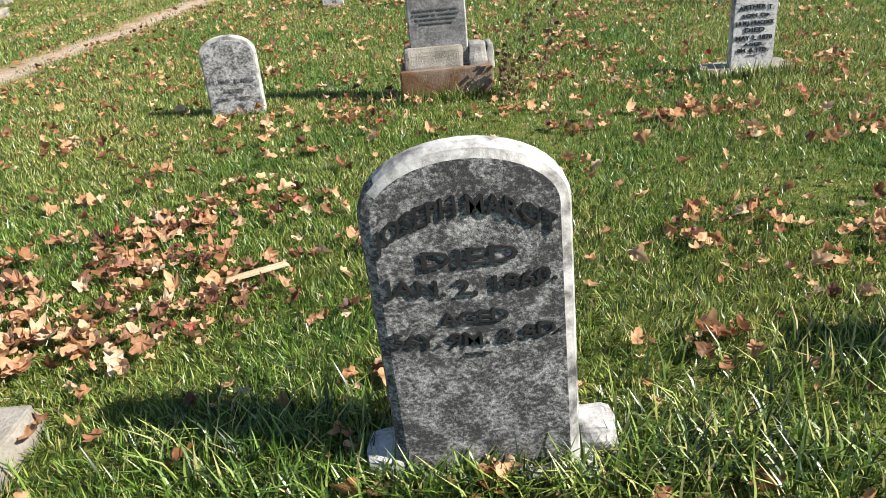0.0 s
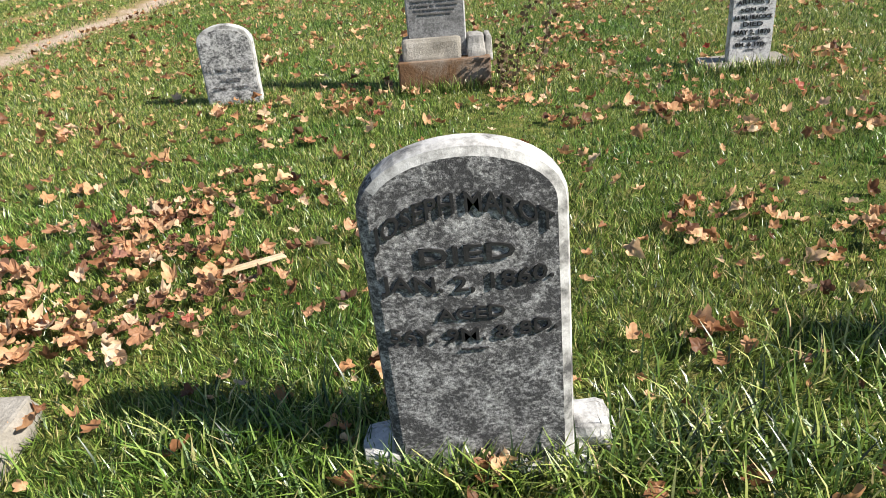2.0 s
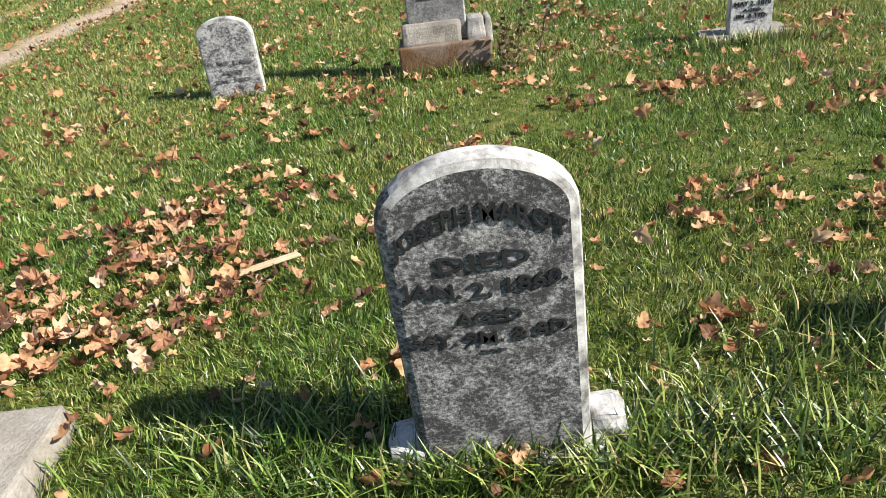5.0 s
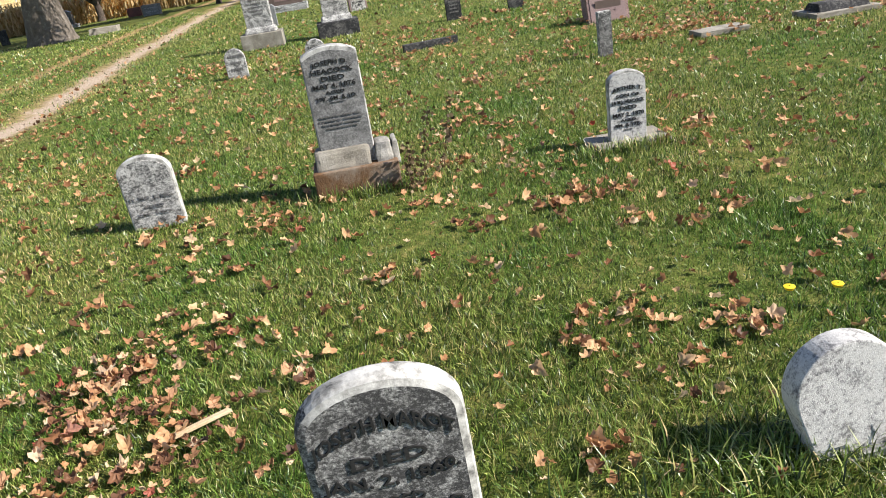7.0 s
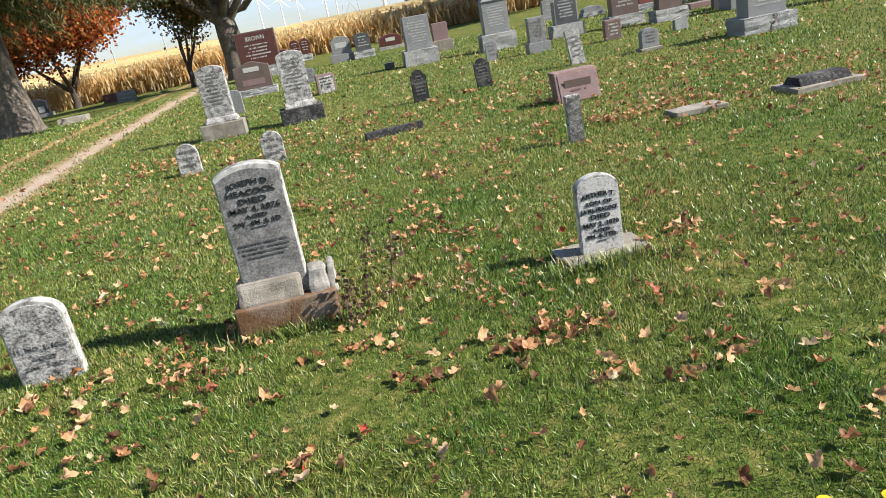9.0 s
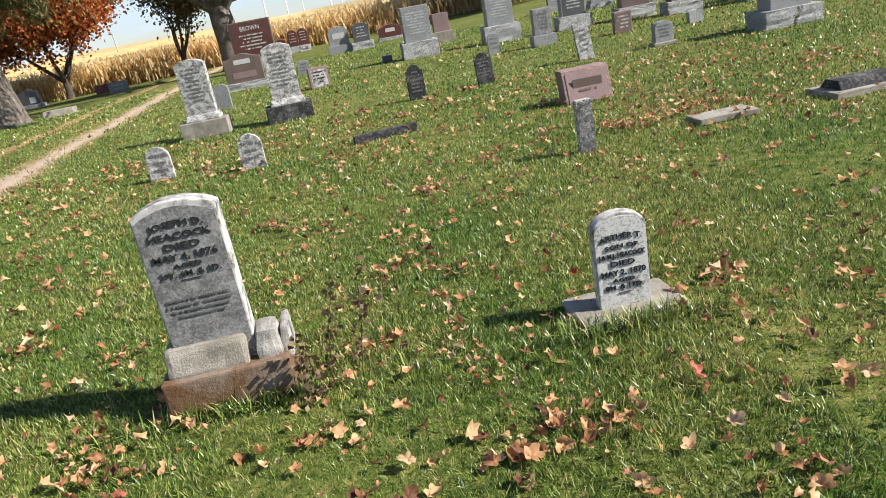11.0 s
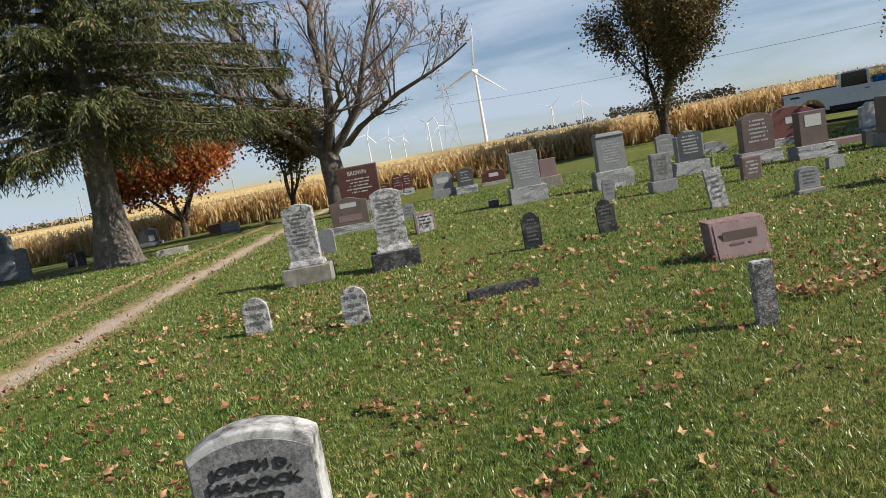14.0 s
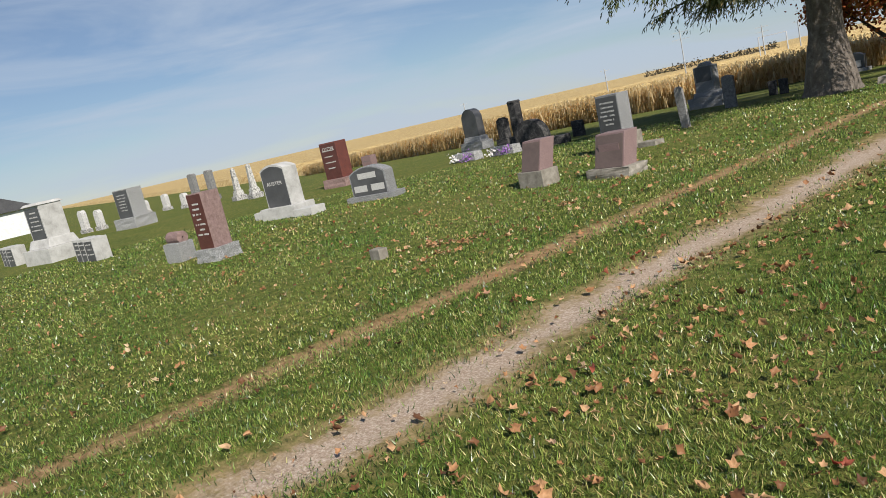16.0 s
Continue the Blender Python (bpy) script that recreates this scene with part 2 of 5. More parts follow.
GRASS = leafy("grass_blades", [(0.0, (0.008, 0.02, 0.004)), (0.28, (0.05, 0.105, 0.015)), (0.56, (0.165, 0.275, 0.042)), (0.79, (0.32, 0.43, 0.095)), (0.92, (0.47, 0.49, 0.175)), (1.0, (0.58, 0.46, 0.25))],
              trans=0.25, rough=0.36, gloss=0.7, big=0.55, bigmix=((0.60, 0.80, 0.58), (1.36, 1.12, 1.28)))
LEAF_FALLEN = leafy("fallen_maple_leaf", [(0.0, (0.08, 0.042, 0.028)), (0.22, (0.25, 0.122, 0.068)), (0.45, (0.49, 0.265, 0.142)), (0.78, (0.65, 0.42, 0.25)), (0.95, (0.70, 0.54, 0.38)), (1.0, (0.34, 0.06, 0.04))], "object", 0.32, 0.5, fleck=55)
LEAF_STUFF = leafy("scattered_leaves", [(0.0, (0.10, 0.048, 0.028)), (0.22, (0.30, 0.138, 0.064)), (0.5, (0.54, 0.285, 0.138)), (0.85, (0.68, 0.43, 0.24)), (0.95, (0.68, 0.52, 0.34)), (1.0, (0.38, 0.06, 0.035))], "island", 0.32, 0.5, fleck=55)
NEEDLES = leafy("spruce_needles", [(0.0, (0.03, 0.042, 0.016)), (0.5, (0.085, 0.105, 0.036)), (0.8, (0.16, 0.165, 0.06)), (1.0, (0.26, 0.20, 0.09))], trans=0.25)
CROWN_RED = leafy("red_maple_leaves", [(0.0, (0.15, 0.036, 0.018)), (0.4, (0.40, 0.105, 0.035)), (0.8, (0.58, 0.21, 0.055)), (1.0, (0.28, 0.21, 0.06))], trans=0.4)
CROWN_PEAR = leafy("bronze_green_leaves", [(0.0, (0.04, 0.042, 0.016)), (0.45, (0.095, 0.082, 0.027)), (0.9, (0.16, 0.115, 0.04)), (1.0, (0.34, 0.11, 0.045))], trans=0.3)
CROWN_THIN = leafy("last_orange_leaves", [(0.0, (0.30, 0.12, 0.05)), (0.6, (0.48, 0.22, 0.09)), (1.0, (0.55, 0.33, 0.16))], trans=0.4)
CORN = leafy("dry_corn_leaves", [(0.0, (0.52, 0.36, 0.15)), (0.3, (0.76, 0.57, 0.29)), (0.8, (0.86, 0.70, 0.42)), (1.0, (0.90, 0.79, 0.54))], trans=0.62, big=0.15, bigmix=((0.85, 0.82, 0.78), (1.08, 1.06, 1.02)))
WEED = leafy("dry_weed", [(0.0, (0.06, 0.04, 0.025)), (0.6, (0.16, 0.11, 0.06)), (1.0, (0.26, 0.19, 0.10))], trans=0.15)
CORN_CANOPY = surface("dry_corn_canopy", [(0.30, (0.25, 0.15, 0.05)), (0.45, (0.44, 0.30, 0.12)), (0.58, (0.60, 0.45, 0.21)), (0.72, (0.74, 0.60, 0.34))], 0.5, 2.2, 0.9, 1.0, dist=0.3)
TREELINE = leafy("far_woods", [(0.0, (0.03, 0.035, 0.025)), (0.6, (0.065, 0.06, 0.04)), (1.0, (0.12, 0.085, 0.05))], trans=0.1, fleck=2)

# lawn soil with thatch, worn strip of gravel where wheels run
GROUND, t, p = nodes_of("lawn_ground")
v = position(t)
n1, n2, n3 = noise_node(t, 0.5, 6, 0.6, v), noise_node(t, 9, 6, 0.7, v), noise_node(t, 70, 3, 0.7, v)
c = ramp_node(t, n2, [(0.3, (0.04, 0.058, 0.013)), (0.5, (0.115, 0.14, 0.032)), (0.68, (0.26, 0.225, 0.08))])
c = mix_node(t, 0.9, c, ramp_node(t, n1, [(0.35, (0.8, 0.9, 0.75)), (0.65, (1.2, 1.08, 1.1))]), "MULTIPLY")
dry = ramp_node(t, noise_node(t, 0.9, 5, 0.65, v), [(0.60, (0, 0, 0)), (0.74, (0.75, 0.75, 0.75))])
c = mix_node(t, dry, c, (0.22, 0.165, 0.075))
c = mix_node(t, 0.85, c, ramp_node(t, n3, [(0.3, (0.5, 0.5, 0.5)), (0.7, (1.3, 1.3, 1.3))]), "MULTIPLY")
sep = t.nodes.new("ShaderNodeSeparateXYZ")
t.links.new(v, sep.inputs[0])


def band(centre, half, soft, wob):
    """1 inside a strip along y about x = centre, ragged at its edges."""
    def op(kind, a, b=None):
        n = t.nodes.new("ShaderNodeMath")
        n.operation = kind
        for i, q in enumerate((a, b)):
            if q is None:
                continue
            if isinstance(q, (int, float)):
                n.inputs[i].default_value = q
            else:
                t.links.new(q, n.inputs[i])
        return n.outputs[0]
    d = op("ABSOLUTE", op("SUBTRACT", sep.outputs[0], centre))
    w1 = op("MULTIPLY", op("SUBTRACT", noise_node(t, 1.3, 6, 0.65, v), 0.5), wob)
    w2 = op("MULTIPLY", op("SUBTRACT", noise_node(t, 14, 4, 0.7, v), 0.5), wob * 0.7)
    e = op("ADD", op("ADD", d, w1), w2)
    return ramp_node(t, e, [(max(0.0, half - soft), (1, 1, 1)), (half + soft, (0, 0, 0))])


gravel = ramp_node(t, noise_node(t, 45, 5, 0.75, v), [(0.32, (0.25, 0.18, 0.13)), (0.5, (0.44, 0.335, 0.25)), (0.66, (0.64, 0.54, 0.445))])
dirt = ramp_node(t, n2, [(0.3, (0.22, 0.13, 0.065)), (0.7, (0.46, 0.30, 0.16))])
verge = band(-4.6, 0.46, 0.20, 1.0)
c = mix_node(t, verge, c, ramp_node(t, n2, [(0.3, (0.17, 0.135, 0.055)), (0.7, (0.42, 0.30, 0.15))]))
c = mix_node(t, band(-4.6, 0.22, 0.12, 0.75), c, gravel)
c = mix_node(t, band(-6.5, 0.20, 0.14, 0.70), c, dirt)
t.links.new(c, p.inputs["Base Color"])
p.inputs["Roughness"].default_value = 0.95
p.inputs["Specular IOR Level"].default_value = 0.1
bump_node(t, p, n3, 0.8, 0.02)


# ---- shapes ----
def smooth(a, b, v):
    v = np.clip((v - a) / (b - a), 0.0, 1.0)
    return v * v * (3 - 2 * v)


def gz(x, y):
    """Height of the ground: level lawn, falling gently towards the far field."""
    s = smooth(16.0, 50.0, y)
    return s * (0.024 * np.clip(x, -150, 60) - 0.008 * np.clip(y - 15, 0, 135))


def ground_at(x, y):
    return float(gz(np.float64(x), np.float64(y)))


def link(name, bm, material, parent=None, label=""):
    me = bpy.data.meshes.new(name)
    bm.to_mesh(me)
    bm.free()
    me.materials.append(material)
    ob = new(name, me)
    if parent:
        ob.parent = parent
    if label:
        tagged(ob, label)
    return ob


def part(name, bm, material, parent, label=""):
    return link(name, bm, material, parent, label)


def raw(name, verts, faces, material, parent=None):
    me = bpy.data.meshes.new(name)
    me.from_pydata(verts, [], faces)
    me.materials.append(material)
    ob = new(name, me)
    if parent:
        ob.parent = parent
    return ob


def thing(name, x, y, z, label, category, group="", rz=0.0, rx=0.0, ry=0.0):
    e = new(name)
    e.matrix_basis = pose(x, y, z, rx, ry, rz)
    return tagged(e, label, category, group)


def box(w, d, h, z=0.0, bevel=0.01, x=0.0, y=0.0, top=1.0, topd=None):
    """A block on z, with its edges rounded; top: how much narrower its top is."""
    bm = bmesh.new()
    bmesh.ops.create_cube(bm, size=1.0)
    topd = top if topd is None else topd
    for v in bm.verts:
        k, kd = (top, topd) if v.co.z > 0 else (1.0, 1.0)
        v.co = Vector((v.co.x * w * k, v.co.y * d * kd, (v.co.z + 0.5) * h))
    if bevel:
        bmesh.ops.bevel(bm, geom=list(bm.edges), offset=min(bevel, 0.3 * min(w, d, h)), segments=2, affect="EDGES", profile=0.6)
    bmesh.ops.translate(bm, verts=bm.verts, vec=(x, y, z))
    return bm


def roughen(bm, amount, scale=6.0, seed=0.0, flat=0.0):
    """Rock-faced: cut fine and pushed about, the bottom left flat."""
    bmesh.ops.triangulate(bm, faces=bm.faces)
    bmesh.ops.subdivide_edges(bm, edges=bm.edges, cuts=3, use_grid_fill=True)
    lo, hi = min(v.co.z for v in bm.verts), max(v.co.z for v in bm.verts)
    for v in bm.verts:
        q = Vector((v.co.x * scale + seed, v.co.y * scale, v.co.z * scale))
        n = noise.noise_vector(q) + 0.5 * noise.noise_vector(q * 2.3)
        k = amount * (0.15 if v.co.z > hi - 0.003 or v.co.z < lo + 0.003 else 1.0)
        v.co += Vector((n.x * k, n.y * k, n.z * k * 0.3))
    return bm


def profile(kind, w, h):
    """Outline of a slab in x and z, from its bottom left corner round."""
    a, n = w / 2, 14
    if kind == "flat":
        return [(-a, 0), (a, 0), (a, h), (-a, h)]
    if kind == "round":
        r = a
        return [(-a, 0), (a, 0)] + [(r * math.cos(i * math.pi / 20), h - r + r * math.sin(i * math.pi / 20)) for i in range(21)]
    if kind == "seg":
        rise = 0.30 * a
        return [(-a, 0), (a, 0)] + [(a - 2 * a * i / n, h - rise + rise * math.sin(math.pi * i / n) ** 0.8) for i in range(n + 1)]
    if kind == "arch":
        rise = 0.62 * a
        return [(-a, 0), (a, 0)] + [(a * math.cos(i * math.pi / 20), h - rise + rise * math.sin(i * math.pi / 20)) for i in range(21)]
    if kind == "shoulder":
        r = 0.72 * a
        return [(-a, 0), (a, 0), (a, h - 0.62 * a), (r, h - 0.62 * a)] + [(r * math.cos(i * math.pi / 16), h - 0.62 * a + 0.62 * a * math.sin(i * math.pi / 16)) for i in range(1, 16)] + [(-r, h - 0.62 * a), (-a, h - 0.62 * a)]
    if kind == "serp":
        pts = [(-a, 0), (a, 0)]
        for i in range(n + 1):
            u = 1 - 2 * i / n
            pts.append((a * u, h - 0.12 * w * (1 - math.cos(math.pi * u)) / 2))
        return pts
    if kind == "peak":
        return [(-a, 0), (a, 0), (a, h - 0.2 * w), (0.55 * a, h - 0.17 * w), (0.3 * a, h - 0.03 * w), (0, h), (-0.3 * a, h - 0.03 * w), (-0.55 * a, h - 0.17 * w), (-a, h - 0.2 * w)]
    raise ValueError(kind)


def slab(kind, w, h, d, bevel=0.008, z=0.0, y=0.0, lean=0.0, inset=0.0):
    """An upright slab with a shaped top, its front towards -y."""
    bm = bmesh.new()
    vs = [bm.verts.new((x, -d / 2, zz)) for x, zz in profile(kind, w, h)]
    f = bm.faces.new(vs)
    ext = bmesh.ops.extrude_face_region(bm, geom=[f])
    back = [e for e in ext["geom"] if isinstance(e, bmesh.types.BMVert)]
    bmesh.ops.translate(bm, verts=back, vec=(0, d, 0))
    bmesh.ops.recalc_face_normals(bm, faces=bm.faces)
    if bevel:
        edges = [e for e in bm.edges if e.is_boundary or len(e.link_faces) == 2 and e.calc_face_angle(0) > 0.6 and max(v.co.z for v in e.verts) > 0.001]
        bmesh.ops.bevel(bm, geom=edges, offset=bevel, segments=2, affect="EDGES", profile=0.55)
    for v in bm.verts:
        v.co.z += z
        v.co.y += y + lean * (v.co.z - z)
    return bm


def text_mesh(name, words, size, width, z, y, material, parent, depth=0.003, x=0.0, bow=0.0, lean=0.0, bold=0.012):
    """Letters standing on a face that looks towards -y, fitted to a width; bow bends the line upwards in its middle."""
    cu = bpy.data.curves.new(name, "FONT")
    cu.body, cu.align_x, cu.align_y, cu.size, cu.extrude = words, "CENTER", "CENTER", size, depth / 2
    cu.resolution_u, cu.offset = 2, size * bold
    tmp = bpy.data.objects.new(name, cu)
    scene.collection.objects.link(tmp)
    bpy.context.view_layer.update()
    me = bpy.data.meshes.new_from_object(tmp.evaluated_get(bpy.context.evaluated_depsgraph_get()))
    bpy.data.objects.remove(tmp)
    me.name = name
    span = max((v.co.x for v in me.vertices), default=1) - min((v.co.x for v in me.vertices), default=0)
    k = width / span if span > 0 else 1.0
    for v in me.vertices:
        u, h, q = v.co.x * k, v.co.y, v.co.z
        rise = bow * (1 - (2 * u / width) ** 2) if width else 0.0
        v.co = Vector((x + u, y - q + lean * (h + rise), z + h + rise))
    me.materials.clear()
    me.materials.append(material)
    ob = new(name, me)
    ob.parent = parent
    return tagged(ob, kind="stuff")


def bars(parent, rows, w, z0, z1, y, material, seed=0, lean=0.0):
    """Lines of worn lettering: short bars, one run of them a line."""
    r = random.Random(seed)
    bm = bmesh.new()
    for i in range(rows):
        z = z1 - (z1 - z0) * (i + 0.5) / rows
        hh = min((z1 - z0) / rows * 0.48, 0.035 + 0.02 * w)
        span = w * r.uniform(0.55, 0.95)
        x = -span / 2
        while x < span / 2 - hh * 0.4:
            lw = hh * r.uniform(0.45, 0.8)
            if r.random() > 0.13:
                k = r.uniform(0.75, 1.0)
                vs = [bm.verts.new((a, y + lean * z, b)) for a, b in ((x, z - hh * k / 2), (x + lw, z - hh * k / 2), (x + lw, z + hh * k / 2), (x, z + hh * k / 2))]
                bm.faces.new(vs)
            x += lw + hh * 0.22
    ret = bmesh.ops.extrude_face_region(bm, geom=list(bm.faces))
    bmesh.ops.translate(bm, verts=[e for e in ret["geom"] if isinstance(e, bmesh.types.BMVert)], vec=(0, -0.003, 0))
    return tagged(part("inscription", bm, material, parent), kind="stuff")


def plaque(parent, w, h, z, y, material, x=0.0, lean=0.0, name="plaque"):
    bm = box(w, 0.006, h, z - h / 2, 0.002, x, y)
    return part(name, bm, material, parent)


# ---- the large structure ----
def axis(limits):
    out_ = []
    for a, b, n in limits:
        out_ += list(np.linspace(a, b, n, endpoint=False))
    return np.array(out_ + [limits[-1][1]])


gx = axis([(-4000, -300, 12), (-300, -40, 26), (-40, -12, 20), (-12, 16, 80), (16, 60, 26), (60, 300, 18), (300, 4000, 12)])
gy = axis([(-4000, -60, 10), (-60, -4, 10), (-4, 20, 72), (20, 70, 40), (70, 300, 24), (300, 4000, 12)])
GX, GY = np.meshgrid(gx, gy)
near = (np.abs(GX) < 60) & (np.abs(GY) < 70)
wob = np.array([noise.noise((a * 0.35, b * 0.35, 0)) * 0.03 + noise.noise((a * 1.7, b * 1.7, 3)) * 0.008 for a, b in zip(GX.ravel(), GY.ravel())]).reshape(GX.shape)
GZ = gz(GX, GY) + np.where(near, wob, 0) - 0.012
GZ -= 0.03 * np.exp(-((GX + 4.6) / 0.3) ** 2) + 0.02 * np.exp(-((GX + 6.5) / 0.25) ** 2)
nx, ny = len(gx), len(gy)
verts = np.stack([GX.ravel(), GY.ravel(), GZ.ravel()], 1)
faces = [(j * nx + i, j * nx + i + 1, (j + 1) * nx + i + 1, (j + 1) * nx + i) for j in range(ny - 1) for i in range(nx - 1)]
ground = raw("ground", verts.tolist(), faces, GROUND)
for q in ground.data.polygons:
    q.use_smooth = True
tagged(ground, "mown cemetery lawn with a worn two-rut gravel track", "ground", kind="structure")

# edge of the standing corn, as a line from far west to east
EDGE = [(-3600, 700), (-160, 92), (-64, 57), (-22, 45.5), (2, 43.5), (12, 44.5), (20, 42.0), (34, 38), (70, 33), (160, 24), (3600, -300)]


def edge_y(x):
    return np.interp(x, [e[0] for e in EDGE], [e[1] for e in EDGE])


def corn_scale(x):
    """The crop stands taller towards the low west side."""
    return 1.0 + 0.38 * smooth(-12.0, -55.0, np.float64(x))


def corn_field():
    rng = np.random.default_rng(5)
    V, F = [], []
    # ragged canopy of the field behind its first rows
    xs = np.concatenate([-np.geomspace(3600, 225, 40), np.linspace(-220, 160, 500), np.geomspace(165, 3600, 40)])
    offs = np.concatenate([[0.5, 2.3], np.linspace(2.8, 40, 27), np.geomspace(45, 3600, 30)])
    nxx = len(xs)
    for j, o in enumerate(offs):
        for x in xs:
            y = float(edge_y(x)) + o
            top = 1.42 + 0.22 * noise.noise((x * 1.1, y * 1.3, 0)) + 0.25 * (rng.random() - 0.5)
            V.append((x, y, float(gz(np.float64(x), np.float64(y))) + (0.0 if j == 0 else top * float(corn_scale(x)))))
    for j in range(len(offs) - 1):
        for i in range(nxx - 1):
            a = j * nxx + i
            F.append((a, a + 1, a + nxx + 1, a + nxx))
    base = raw("corn_field", V, F, CORN_CANOPY)
    tagged(base, "standing field of dry golden maize ready for harvest", "cornfield", kind="stuff")
    # stalks with hanging leaves in the first rows
    V, F = [], []

    def strip(p, q, wid, side):
        k = len(V)
        for a, w in ((p, wid), (q, wid * 0.8)):
            V.append((a[0] - side[0] * w, a[1] - side[1] * w, a[2]))
            V.append((a[0] + side[0] * w, a[1] + side[1] * w, a[2]))
        F.append((k, k + 1, k + 3, k + 2))

    for row in range(4):
        n = 2000
        for x in rng.uniform(-150, 62, n):
            y = float(edge_y(x)) + row * 0.34 + rng.normal(0, 0.14)
            z = float(gz(np.float64(x), np.float64(y)))
            h = rng.uniform(1.15, 1.62) * float(corn_scale(x))
            lx, ly = rng.normal(0, 0.07, 2)
            strip((x, y, z), (x + lx, y + ly, z + h), 0.012, (1, 0))
            for k in range(9):
                f = rng.uniform(0.12, 0.98)
                a = rng.uniform(0, 2 * math.pi)
                ln = rng.uniform(0.2, 0.5)
                p0 = np.array((x + lx * f, y + ly * f, z + h * f))
                d = np.array((math.cos(a), math.sin(a), 0))
                p1 = p0 + d * ln * 0.45 + np.array((0, 0, rng.uniform(0.02, 0.22)))
                p2 = p0 + d * ln * 0.9 - np.array((0, 0, rng.uniform(0.1, 0.55)))
                side = (-d[1], d[0])
                strip(p0, p1, 0.040, side)
                strip(p1, p2, 0.034, side)
            strip((x + lx, y + ly, z + h), (x + lx + rng.normal(0, 0.08), y + ly, z + h + rng.uniform(0.08, 0.22)), 0.022, (1, 0))
    # tops that stand out of the canopy further in
    for x, o in zip(rng.uniform(-230, 90, 9000), rng.uniform(2.5, 9.0, 9000) ** 1.75):
        y = float(edge_y(x)) + o
        z = float(gz(np.float64(x), np.float64(y))) + rng.uniform(1.15, 1.45) * float(corn_scale(x))
        k = 0.03 + 0.0012 * o
        strip((x, y, z), (x + rng.normal(0, 0.12), y, z + rng.uniform(0.15, 0.4)), k, (1, 0))
    st = raw("corn_stalks", V, F, CORN)
    tagged(st, "dry maize stalks with drooping leaves at the field edge", "corn", kind="stuff")


corn_field()


# ---- trees ----
def tube(V, F, pts, radii, sides=7):
    """A tapering limb through points, appended to V and F."""
    start = len(V)
    for i, (p, r) in enumerate(zip(pts, radii)):
        d = (pts[min(i + 1, len(pts) - 1)] - pts[max(i - 1, 0)]).normalized()
        u = d.orthogonal().normalized()
        if abs(d.z) > 0.5:
            u = (Vector((1, 0, 0)) - d * d.x).normalized()
        w = d.cross(u)
        for k in range(sides):
            a = 2 * math.pi * k / sides
            V.append(tuple(p + (u * math.cos(a) + w * math.sin(a)) * r))
    for i in range(len(pts) - 1):
        for k in range(sides):
            a, b = start + i * sides + k, start + i * sides + (k + 1) % sides
            F.append((a, b, b + sides, a + sides))


def leaf_quads(centres, size, rng, droop=0.0, narrow=1.0):
    """Small bent leaves about the centres, as arrays of points and faces."""
    n = len(centres)
    a = rng.normal(size=(n, 3))
    a[:, 2] -= droop
    a /= np.linalg.norm(a, axis=1)[:, None]
    b = np.cross(a, rng.normal(size=(n, 3)))
    b /= np.linalg.norm(b, axis=1)[:, None] + 1e-9
    s = size * rng.uniform(0.6, 1.3, n)[:, None]
    c = np.asarray(centres)
    P = np.stack([c, c + a * s * 0.5 + b * s * 0.38 * narrow, c + a * s, c + a * s * 0.5 - b * s * 0.38 * narrow], 1).reshape(-1, 3)
    F = np.arange(4 * n).reshape(n, 4)
    return P, F


def mesh_np(name, P, F, material, parent=None):
    me = bpy.data.meshes.new(name)
    me.vertices.add(len(P))
    me.vertices.foreach_set("co", np.asarray(P, np.float32).ravel())
    k = F.shape[1]
    me.loops.add(F.size)
    me.loops.foreach_set("vertex_index", F.astype(np.int32).ravel())
    me.polygons.add(len(F))
    me.polygons.foreach_set("loop_start", np.arange(0, F.size, k, dtype=np.int32))
    me.polygons.foreach_set("loop_total", np.full(len(F), k, np.int32))
    me.update(calc_edges=True)
    me.validate()
    me.materials.append(material)
    ob = new(name, me)
    if parent:
        ob.parent = parent
    return ob


